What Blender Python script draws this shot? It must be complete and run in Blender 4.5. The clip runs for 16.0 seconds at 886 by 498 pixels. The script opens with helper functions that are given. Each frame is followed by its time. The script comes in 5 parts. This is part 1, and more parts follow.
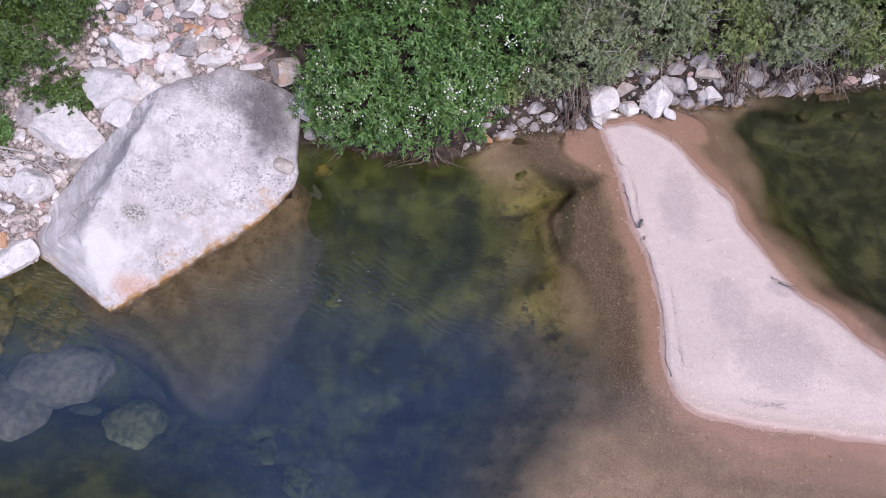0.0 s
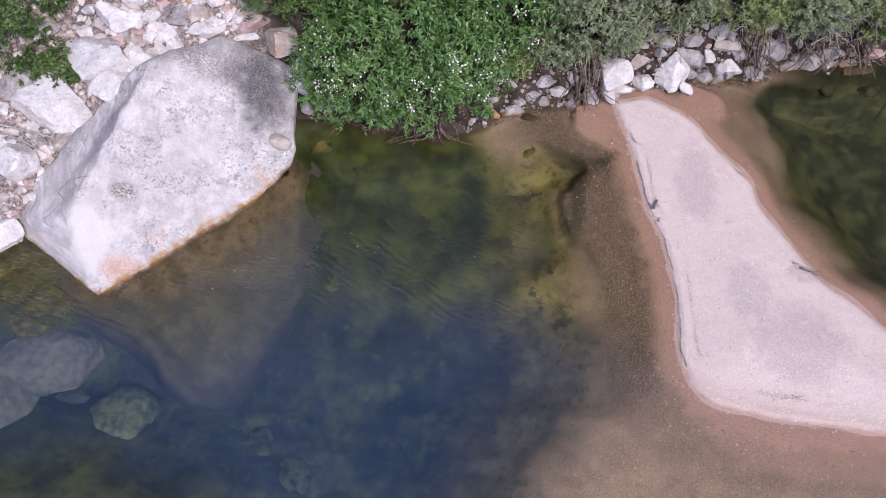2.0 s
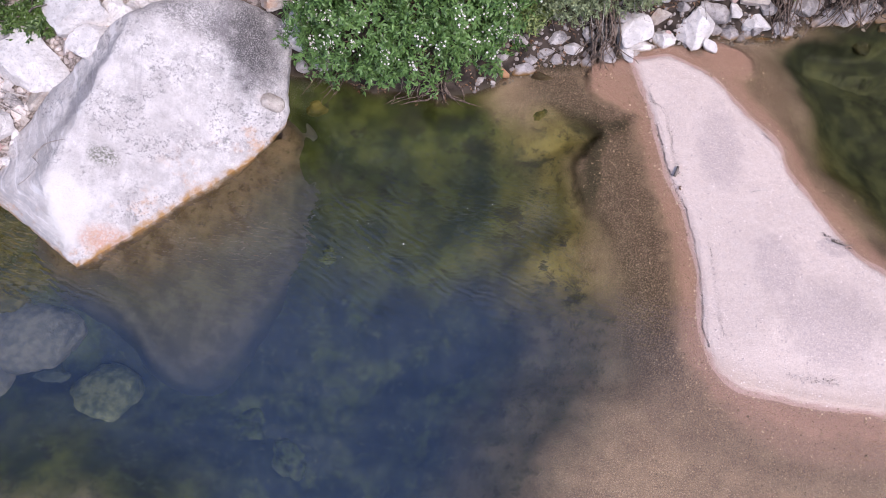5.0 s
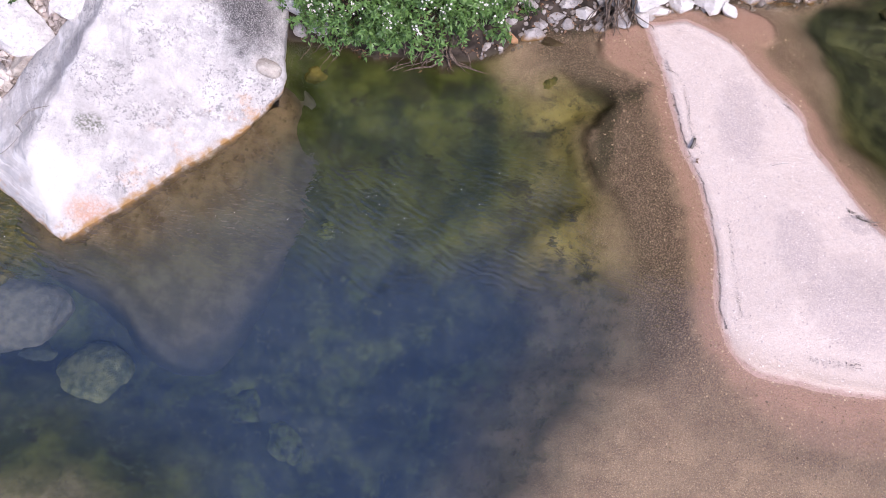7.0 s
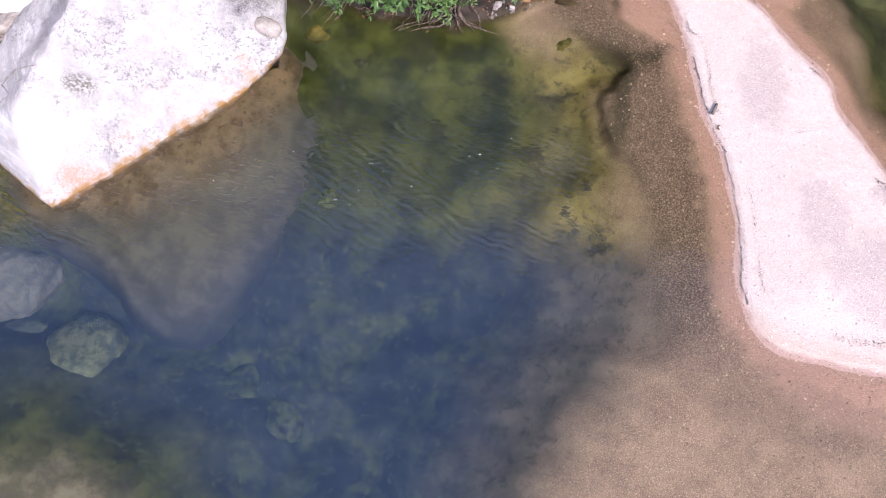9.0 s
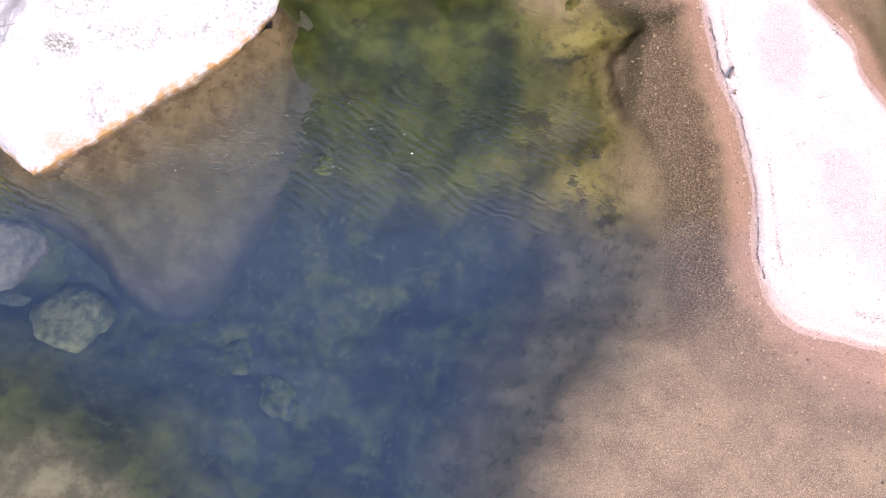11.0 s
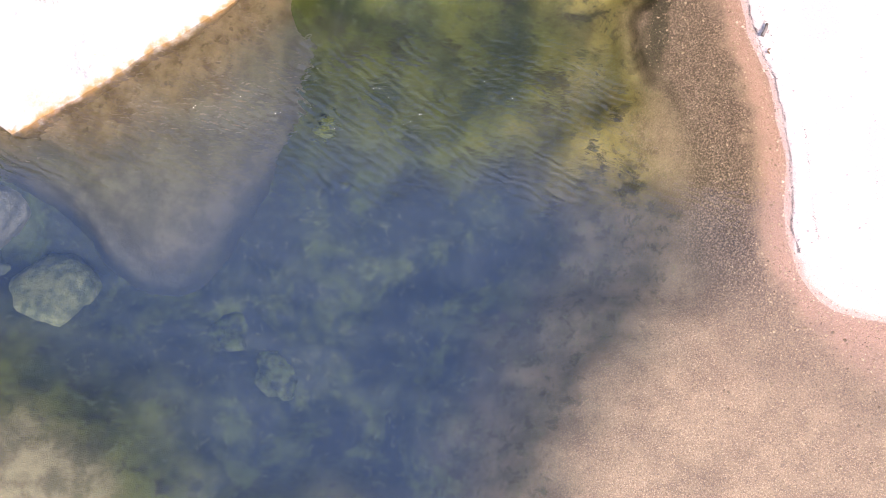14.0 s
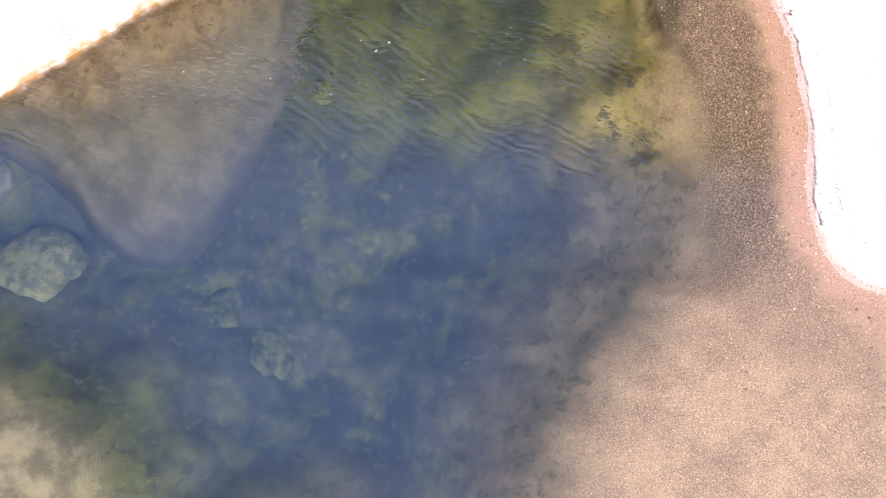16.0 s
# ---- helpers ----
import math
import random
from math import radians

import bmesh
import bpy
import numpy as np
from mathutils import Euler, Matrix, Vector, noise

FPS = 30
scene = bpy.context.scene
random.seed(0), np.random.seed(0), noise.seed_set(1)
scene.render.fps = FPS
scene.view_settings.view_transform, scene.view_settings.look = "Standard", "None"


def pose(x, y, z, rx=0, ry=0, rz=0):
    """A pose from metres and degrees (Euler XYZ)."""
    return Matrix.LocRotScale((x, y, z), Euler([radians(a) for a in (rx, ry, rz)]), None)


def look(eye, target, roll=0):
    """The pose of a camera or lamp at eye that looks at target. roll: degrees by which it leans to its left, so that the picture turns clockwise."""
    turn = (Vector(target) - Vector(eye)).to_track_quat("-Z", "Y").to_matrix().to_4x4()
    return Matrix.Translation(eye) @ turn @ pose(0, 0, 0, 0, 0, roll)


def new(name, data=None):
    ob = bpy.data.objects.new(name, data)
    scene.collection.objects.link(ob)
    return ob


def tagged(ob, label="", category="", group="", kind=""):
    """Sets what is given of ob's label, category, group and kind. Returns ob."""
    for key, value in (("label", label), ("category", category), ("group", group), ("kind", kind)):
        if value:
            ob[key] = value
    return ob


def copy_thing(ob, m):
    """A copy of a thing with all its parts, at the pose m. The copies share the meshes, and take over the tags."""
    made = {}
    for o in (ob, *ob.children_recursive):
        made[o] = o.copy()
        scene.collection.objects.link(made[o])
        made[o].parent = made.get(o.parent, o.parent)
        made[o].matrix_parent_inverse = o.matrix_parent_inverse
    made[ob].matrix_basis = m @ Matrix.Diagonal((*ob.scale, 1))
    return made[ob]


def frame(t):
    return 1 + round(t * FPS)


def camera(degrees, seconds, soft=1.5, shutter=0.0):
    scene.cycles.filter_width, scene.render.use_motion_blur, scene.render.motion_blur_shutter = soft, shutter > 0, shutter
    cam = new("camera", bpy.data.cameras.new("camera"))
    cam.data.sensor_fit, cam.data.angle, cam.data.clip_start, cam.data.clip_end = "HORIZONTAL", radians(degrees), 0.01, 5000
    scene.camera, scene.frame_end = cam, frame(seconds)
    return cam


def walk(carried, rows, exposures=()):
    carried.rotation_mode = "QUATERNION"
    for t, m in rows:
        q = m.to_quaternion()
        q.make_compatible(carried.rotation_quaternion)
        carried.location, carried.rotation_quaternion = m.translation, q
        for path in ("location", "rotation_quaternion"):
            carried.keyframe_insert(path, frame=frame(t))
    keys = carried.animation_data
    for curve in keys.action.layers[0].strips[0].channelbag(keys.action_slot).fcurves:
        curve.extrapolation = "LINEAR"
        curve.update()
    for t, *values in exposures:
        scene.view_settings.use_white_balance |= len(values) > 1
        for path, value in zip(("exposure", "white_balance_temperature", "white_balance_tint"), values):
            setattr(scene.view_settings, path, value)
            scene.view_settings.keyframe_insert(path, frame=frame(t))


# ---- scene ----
cam = camera(48.0, 16.0, soft=0.52)
PATH = [
    (0.0, (-0.009, -7.691, 15.58), (-0.009, -2.691, 6.92), 0.76),
    (0.5, (-0.017, -7.483, 15.448), (-0.02, -2.578, 6.734), 0.78),
    (1.0, (-0.012, -7.331, 15.286), (-0.021, -2.491, 6.536), 0.76),
    (1.5, (-0.003, -7.21, 15.11), (-0.025, -2.429, 6.326), 0.68),
    (2.0, (-0.0, -7.077, 14.949), (-0.043, -2.352, 6.136), 0.55),
    (2.5, (0.006, -6.959, 14.768), (-0.057, -2.285, 5.928), 0.44),
    (3.0, (0.008, -6.836, 14.601), (-0.063, -2.218, 5.731), 0.36),
    (3.5, (-0.004, -6.716, 14.442), (-0.073, -2.16, 5.541), 0.42),
    (4.0, (-0.014, -6.588, 14.295), (-0.079, -2.101, 5.359), 0.45),
    (6.5, (-0.062, -6.034, 13.531), (-0.138, -1.903, 4.424), 0.49),
    (7.0, (-0.063, -5.947, 13.363), (-0.149, -1.883, 4.226), 0.45),
    (7.5, (-0.06, -5.873, 13.204), (-0.152, -1.873, 4.039), 0.39),
    (8.0, (-0.075, -5.796, 13.042), (-0.179, -1.87, 3.846), 0.32),
    (8.5, (-0.088, -5.711, 12.898), (-0.204, -1.873, 3.664), 0.24),
    (9.0, (-0.105, -5.644, 12.74), (-0.228, -1.879, 3.477), 0.21),
    (11.5, (-0.16, -5.293, 12.004), (-0.269, -1.896, 2.599), 0.43),
    (12.0, (-0.188, -5.247, 11.857), (-0.299, -1.892, 2.437), 0.46),
    (12.5, (-0.209, -5.205, 11.695), (-0.319, -1.882, 2.264), 0.54),
    (13.0, (-0.246, -5.143, 11.575), (-0.352, -1.88, 2.123), 0.63),
    (13.5, (-0.257, -5.102, 11.418), (-0.361, -1.889, 1.949), 0.77),
    (14.0, (-0.263, -5.058, 11.276), (-0.365, -1.882, 1.794), 0.83),
    (14.5, (-0.274, -5.008, 11.133), (-0.378, -1.894, 1.631), 0.79),
    (15.0, (-0.275, -4.967, 11.008), (-0.385, -1.93, 1.481), 0.65),
    (15.5, (-0.265, -4.922, 10.859), (-0.383, -1.944, 1.313), 0.53),
    (16.0, (-0.271, -4.874, 10.725), (-0.394, -1.965, 1.159), 0.37),
]
walk(cam, [(t, look(eye, target, roll)) for t, eye, target, roll in PATH],
     [(0.0, 0.6, 6230, 22), (4.0, 0.69, 6330, 22), (8.0, 1.05, 6400, 21), (12.5, 1.6, 6720, 20), (14.5, 1.77, 6850, 19), (16.0, 1.81, 6930, 19)])

# ---- world and light: open shade under a bright sky ----
SUN_FROM = Vector((2.8, -5.6, 8.6))
world = bpy.data.worlds.new("sky")
scene.world = world
world.use_nodes = True
wn = world.node_tree.nodes
sky = wn.new("ShaderNodeTexSky")
sky.sky_type = "NISHITA"
sky.sun_disc = False
sky.sun_elevation = math.atan2(SUN_FROM.z, SUN_FROM.to_2d().length)
sky.sun_rotation = math.atan2(SUN_FROM.x, SUN_FROM.y)
sky.altitude = 300
wn["Background"].inputs["Strength"].default_value = 0.137
world.node_tree.links.new(sky.outputs[0], wn["Background"].inputs["Color"])
sun = new("sun", bpy.data.lights.new("sun", "SUN"))
sun.data.energy = 2.2
sun.data.angle = radians(20)
sun.data.color = (1.0, 0.93, 0.86)
sun.matrix_world = look(tuple(SUN_FROM * 4), (0, 0, 0))


# ---- materials ----
class Nodes:
    """A small helper that writes node trees."""

    def __init__(self, name):
        self.mat = bpy.data.materials.new(name)
        self.mat.use_nodes = True
        self.tree = self.mat.node_tree
        self.shader = self.tree.nodes["Principled BSDF"]
        self.out = self.tree.nodes["Material Output"]
        self.geo = self.add("ShaderNodeNewGeometry")
        self.coord = self.add("ShaderNodeTexCoord")

    def add(self, kind):
        return self.tree.nodes.new(kind)

    def link(self, a, b):
        self.tree.links.new(a, b)

    def noise(self, scale, detail=4.0, rough=0.55, vector=None, distort=0.0):
        n = self.add("ShaderNodeTexNoise")
        n.inputs["Scale"].default_value = scale
        n.inputs["Detail"].default_value = detail
        n.inputs["Roughness"].default_value = rough
        n.inputs["Distortion"].default_value = distort
        self.link(vector or self.geo.outputs["Position"], n.inputs["Vector"])
        return n.outputs["Fac"]

    def mapped(self, scale, turn=0.0):
        n = self.add("ShaderNodeMapping")
        n.inputs["Scale"].default_value = scale
        n.inputs["Rotation"].default_value = (0, 0, radians(turn))
        self.link(self.geo.outputs["Position"], n.inputs["Vector"])
        return n.outputs["Vector"]

    def turned(self, scale, turn):
        """World position turned first and stretched after, so that long features lie along the turn."""
        n = self.add("ShaderNodeMapping")
        n.vector_type = "TEXTURE"
        n.inputs["Scale"].default_value = tuple(1 / k for k in scale)
        n.inputs["Rotation"].default_value = (0, 0, radians(turn))
        self.link(self.geo.outputs["Position"], n.inputs["Vector"])
        return n.outputs["Vector"]

    def ramp(self, value, low, high, to_low=0.0, to_high=1.0, smooth=True):
        n = self.add("ShaderNodeMapRange")
        n.interpolation_type = "SMOOTHSTEP" if smooth else "LINEAR"
        for key, v in (("From Min", low), ("From Max", high), ("To Min", to_low), ("To Max", to_high)):
            n.inputs[key].default_value = v
        self.link(value, n.inputs["Value"])
        return n.outputs["Result"]

    def math(self, op, a, b=0.0):
        n = self.add("ShaderNodeMath")
        n.operation = op
        for socket, v in zip(n.inputs, (a, b)):
            if isinstance(v, (int, float)):
                socket.default_value = v
            else:
                self.link(v, socket)
        return n.outputs[0]

    def mix(self, fac, a, b, blend="MIX"):
        n = self.add("ShaderNodeMix")
        n.data_type, n.blend_type = "RGBA", blend
        for socket, v in ((n.inputs["Factor"], fac), (n.inputs["A"], a), (n.inputs["B"], b)):
            if isinstance(v, tuple):
                socket.default_value = (*v, 1.0)
            elif isinstance(v, (int, float)):
                socket.default_value = v
            else:
                self.link(v, socket)
        return n.outputs[2]

    def height(self):
        n = self.add("ShaderNodeSeparateXYZ")
        self.link(self.geo.outputs["Position"], n.inputs[0])
        return n.outputs

    def bump(self, value, strength, distance, after=None):
        n = self.add("ShaderNodeBump")
        n.inputs["Strength"].default_value = strength
        n.inputs["Distance"].default_value = distance
        self.link(value, n.inputs["Height"])
        if after is not None:
            self.link(after, n.inputs["Normal"])
        return n.outputs["Normal"]

    def finish(self, color, rough=0.8, normal=None, specular=0.3):
        s = self.shader
        if isinstance(color, tuple):
            s.inputs["Base Color"].default_value = (*color, 1.0)
        else:
            self.link(color, s.inputs["Base Color"])
        if isinstance(rough, (int, float)):
            s.inputs["Roughness"].default_value = rough
        else:
            self.link(rough, s.inputs["Roughness"])
        s.inputs["Specular IOR Level"].default_value = specular
        if normal is not None:
            self.link(normal, s.inputs["Normal"])
        return self.mat


def ground_material():
    """Pink granite sand, wet at the waterline, gravel in the shallows, olive silt, a deep bed with the water's
    blue-grey haze painted in, and earth on the bank.
    """
    n = Nodes("sand_silt_and_earth")
    pos = n.height()
    z = pos["Z"]
    marks = {}
    for key in ("bank", "shore", "lip"):
        at = n.add("ShaderNodeAttribute")
        at.attribute_name = key
        marks[key] = at.outputs["Fac"]
    big, mid, grain = n.noise(0.8, 5), n.noise(5, 4), n.noise(70, 2, 0.7)
    fine = n.noise(120, 3, 0.85)
    sand = n.mix(n.ramp(grain, 0.3, 0.7), (0.56, 0.45, 0.405), (0.75, 0.635, 0.575))
    sand = n.mix(n.ramp(mid, 0.45, 0.75), sand, (0.7, 0.595, 0.545))
    sand = n.mix(n.math("MULTIPLY", n.ramp(fine, 0.54, 0.7), 0.55), sand, (0.39, 0.31, 0.29))
    sand = n.mix(n.math("MULTIPLY", n.ramp(n.noise(24, 4, 0.8), 0.5, 0.62), 0.4), sand, (0.43, 0.355, 0.34))
    zone = n.ramp(n.noise(0.75, 4, 0.6), 0.42, 0.6)
    dots = n.ramp(n.noise(52, 3, 0.85), 0.5, 0.62)
    sand = n.mix(n.math("MULTIPLY", n.math("MULTIPLY", dots, n.math("ADD", 0.25, n.math("MULTIPLY", zone, 0.6))), 0.75), sand, (0.4, 0.325, 0.32))
    sand = n.mix(n.math("MULTIPLY", n.ramp(n.noise(60, 3, 0.85), 0.55, 0.65), 0.7), sand, (0.88, 0.76, 0.71))
    for x, y, rx, ry in ((5.72, -0.75, 0.85, 0.75), (4.35, 2.3, 0.4, 0.9), (5.0, 0.2, 0.4, 0.6), (6.0, 0.55, 0.35, 0.2)):
        dx = n.math("DIVIDE", n.math("SUBTRACT", pos["X"], x), rx)
        dy = n.math("DIVIDE", n.math("SUBTRACT", pos["Y"], y), ry)
        r = n.math("ADD", n.math("SQRT", n.math("ADD", n.math("MULTIPLY", dx, dx), n.math("MULTIPLY", dy, dy))), n.math("MULTIPLY", n.math("SUBTRACT", mid, 0.5), 0.7))
        sand = n.mix(n.math("MULTIPLY", n.ramp(r, 1.15, 0.6), n.ramp(n.noise(46, 3, 0.85), 0.44, 0.58, 0.12, 0.75)), sand, (0.37, 0.305, 0.31))
    wet = n.mix(n.ramp(grain, 0.3, 0.7), (0.33, 0.215, 0.182), (0.52, 0.365, 0.318))
    wet = n.mix(n.math("MULTIPLY", n.ramp(n.noise(90, 3, 0.85), 0.58, 0.68), 0.7), wet, (0.7, 0.58, 0.5))
    wet = n.mix(n.math("MULTIPLY", n.ramp(n.noise(75, 3, 0.85), 0.56, 0.66), 0.5), wet, (0.2, 0.13, 0.11))
    shore = n.math("ADD", marks["shore"], n.math("MULTIPLY", n.math("SUBTRACT", mid, 0.5), 0.12))
    # the bar's near end dries out slowly: a damp tan margin
    damp = n.mix(n.ramp(grain, 0.3, 0.7), (0.44, 0.335, 0.285), (0.64, 0.515, 0.45))
    sand = n.mix(n.math("MULTIPLY", n.ramp(shore, 0.42, 0.02), n.ramp(pos["Y"], -1.0, -1.6)), sand, damp)
    color = n.mix(n.ramp(shore, -0.035, 0.05), wet, sand)
    shelf = n.mix(n.ramp(n.noise(2.2, 5, 0.6), 0.35, 0.7), (0.26, 0.185, 0.145), (0.4, 0.3, 0.235))
    shelf = n.mix(n.math("MULTIPLY", n.ramp(n.noise(60, 3, 0.8), 0.5, 0.62), 0.7), shelf, (0.68, 0.54, 0.42))
    shelf = n.mix(n.math("MULTIPLY", n.ramp(n.noise(45, 3, 0.8), 0.5, 0.38), 0.6), shelf, (0.14, 0.1, 0.075))
    grey = n.mix(n.ramp(n.noise(2.6, 6, 0.65), 0.38, 0.64), (0.13, 0.12, 0.08), (0.3, 0.27, 0.19))
    shelf = n.mix(n.ramp(n.math("ADD", pos["X"], n.math("MULTIPLY", n.math("SUBTRACT", big, 0.5), 4.0)), 0.4, -1.6), shelf, grey)
    olive = n.mix(n.ramp(n.noise(3.5, 6, 0.7), 0.38, 0.62), (0.022, 0.028, 0.006), (0.13, 0.115, 0.03))
    shelf = n.mix(n.math("MULTIPLY", n.ramp(pos["X"], -5.6, -6.3), n.ramp(pos["Y"], -1.0, -0.3)), shelf, olive)
    color = n.mix(n.ramp(n.math("ADD", shore, n.math("MULTIPLY", n.ramp(pos["Y"], -1.2, -2.4), n.ramp(pos["X"], 3.6, 5.0, 0.0, 0.5))), -0.5, -0.2), shelf, color)
    wide = n.math("ADD", marks["shore"], n.math("MULTIPLY", n.math("SUBTRACT", n.noise(1.6, 5, 0.65), 0.5), 0.9))
    belt = n.math("MULTIPLY", n.ramp(wide, -0.22, -0.52), n.ramp(wide, -1.7, -0.95))
    belt = n.math("MULTIPLY", belt, n.ramp(pos["Y"], -2.4, -0.8, 0.4, 1.0))
    side = n.math("MAXIMUM", n.ramp(pos["X"], 4.7, 4.0), n.ramp(pos["Y"], -1.8, -2.3))
    belt = n.math("MULTIPLY", belt, n.math("ADD", n.math("MULTIPLY", side, 0.45), 0.55))
    gravel = n.mix(n.ramp(n.noise(42, 3, 0.85), 0.42, 0.64), (0.085, 0.064, 0.052), (0.36, 0.27, 0.215))
    color = n.mix(belt, color, gravel)
    silt = n.mix(n.ramp(n.noise(1.5, 6, 0.6), 0.36, 0.66), (0.026, 0.038, 0.006), (0.1, 0.118, 0.022))
    yellow = n.mix(n.ramp(n.noise(2.0, 5, 0.6), 0.36, 0.66), (0.16, 0.14, 0.035), (0.32, 0.27, 0.09))
    silt = n.mix(n.ramp(n.math("ADD", pos["X"], n.math("MULTIPLY", n.math("SUBTRACT", big, 0.5), 3.0)), 0.2, 2.0), silt, yellow)
    silt = n.mix(n.math("MULTIPLY", n.ramp(n.noise(2.1, 5, 0.7), 0.58, 0.66), 0.8), silt, (0.02, 0.02, 0.01))
    drab = n.mix(n.ramp(n.noise(2.4, 6, 0.65), 0.38, 0.64), (0.085, 0.08, 0.066), (0.16, 0.14, 0.115))
    near = n.math("MULTIPLY", n.ramp(n.math("ADD", pos["Y"], n.math("MULTIPLY", n.math("SUBTRACT", big, 0.5), 2.0)), 0.5, -0.7), n.ramp(pos["X"], -2.4, -1.0))
    silt = n.mix(near, silt, drab)
    pond = n.mix(n.ramp(n.noise(1.6, 6, 0.62), 0.4, 0.66), (0.028, 0.034, 0.02), (0.1, 0.11, 0.05))
    silt = n.mix(n.ramp(n.math("SUBTRACT", pos["X"], n.math("MULTIPLY", pos["Y"], -0.6)), 6.4, 8.4), silt, pond)
    color = n.mix(n.ramp(n.math("ADD", z, n.math("MULTIPLY", n.math("SUBTRACT", big, 0.5), 0.3)), -0.62, -0.22), silt, color)
    far = n.math("MULTIPLY", n.ramp(marks["shore"], -1.5, -2.4), n.ramp(pos["Y"], 0.8, 1.8))
    color = n.mix(n.math("MULTIPLY", far, n.ramp(z, 0.02, -0.05)), color, silt)
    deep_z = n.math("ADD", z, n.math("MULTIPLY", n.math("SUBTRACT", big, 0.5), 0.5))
    # dark blue-grey stands in for deep water's haze; the green lumps are algae
    hazed_bed = n.mix(n.ramp(n.noise(1.7, 6, 0.68, None, 0.6), 0.42, 0.66), (0.014, 0.025, 0.04), (0.045, 0.066, 0.05))
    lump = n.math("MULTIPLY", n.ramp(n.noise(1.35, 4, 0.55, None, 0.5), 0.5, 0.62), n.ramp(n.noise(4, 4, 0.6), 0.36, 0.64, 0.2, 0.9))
    hazed_bed = n.mix(lump, hazed_bed, (0.066, 0.096, 0.04))
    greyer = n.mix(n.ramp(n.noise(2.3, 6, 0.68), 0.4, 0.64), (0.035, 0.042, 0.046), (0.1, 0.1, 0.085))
    hazed_bed = n.mix(n.ramp(n.math("ADD", pos["X"], n.math("MULTIPLY", n.math("SUBTRACT", big, 0.5), 2.5)), -0.3, 2.0), hazed_bed, greyer)
    hazed_bed = n.mix(n.ramp(pos["X"], 4.5, 5.5), hazed_bed, pond)
    color = n.mix(n.ramp(deep_z, -1.3, -0.62), hazed_bed, color)
    tuft = n.math("MULTIPLY", n.ramp(n.noise(5.5, 7, 0.72, None, 0.4), 0.52, 0.6), n.ramp(z, -0.3, -0.5, 0.0, 0.45))
    color = n.mix(tuft, color, (0.018, 0.024, 0.02))
    color = n.mix(n.math("MULTIPLY", n.ramp(n.noise(8.0, 6, 0.72, None, 0.5), 0.56, 0.64), n.ramp(z, -0.3, -0.5, 0.0, 0.4)), color, (0.12, 0.14, 0.08))
    # dark weed and painted shade along the steep lip of the pool, and weed in tufts on the silt
    fringe = n.math("ADD", marks["lip"], n.math("MULTIPLY", n.math("SUBTRACT", n.noise(3.2, 6, 0.7), 0.5), 0.7))
    weed_shade = n.math("MULTIPLY", n.math("MULTIPLY", n.ramp(fringe, -0.2, -0.02), n.ramp(fringe, 0.26, 0.08)), n.math("MULTIPLY", n.ramp(pos["X"], 1.6, 2.0), n.math("MULTIPLY", n.ramp(pos["Y"], 0.9, 1.5), n.ramp(pos["Y"], 3.3, 2.8))))
    for x, y, r, stretch in ((-0.72, 2.95, 0.3, 1.3), (-1.0, 2.7, 0.16, 0.8), (-2.05, 1.9, 0.34, 1.2), (-1.75, 1.55, 0.22, 1.6), (0.95, 1.3, 0.24, 1.8), (0.45, 2.55, 0.18, 2.2), (1.3, 2.3, 0.1, 3.4), (-0.1, 2.95, 0.15, 2.4), (1.95, -0.2, 0.13, 1.5), (2.7, 2.75, 0.26, 1.3)):
        dx = n.math("DIVIDE", n.math("SUBTRACT", pos["X"], x), r * stretch)
        dy = n.math("DIVIDE", n.math("SUBTRACT", pos["Y"], y), r)
        q = n.math("ADD", n.math("SQRT", n.math("ADD", n.math("MULTIPLY", dx, dx), n.math("MULTIPLY", dy, dy))), n.math("MULTIPLY", n.math("SUBTRACT", n.noise(4.5, 6, 0.7), 0.5), 3.4))
        weed_shade = n.math("MAXIMUM", weed_shade, n.ramp(q, 1.0, 0.3))
    color = n.mix(n.math("MULTIPLY", weed_shade, 0.7), color, (0.022, 0.024, 0.012))
    earth = n.mix(n.ramp(mid, 0.35, 0.65), (0.02, 0.015, 0.012), (0.07, 0.053, 0.043))
    pale = n.mix(n.ramp(n.noise(22, 4, 0.7), 0.4, 0.62), (0.14, 0.115, 0.1), (0.42, 0.36, 0.335))
    earth = n.mix(n.ramp(n.math("ADD", pos["X"], n.math("MULTIPLY", n.math("SUBTRACT", mid, 0.5), 1.5)), -3.0, -3.8), earth, pale)
    earth = n.mix(n.ramp(z, 0.06, 0.0), earth, (0.045, 0.034, 0.02))
    color = n.mix(n.ramp(marks["bank"], -0.1, 0.04), color, earth)
    rough = n.ramp(z, 0.0, 0.05, 0.6, 0.92)
    normal = n.bump(grain, 0.6, 0.02, n.bump(mid, 0.4, 0.05))
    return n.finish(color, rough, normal)


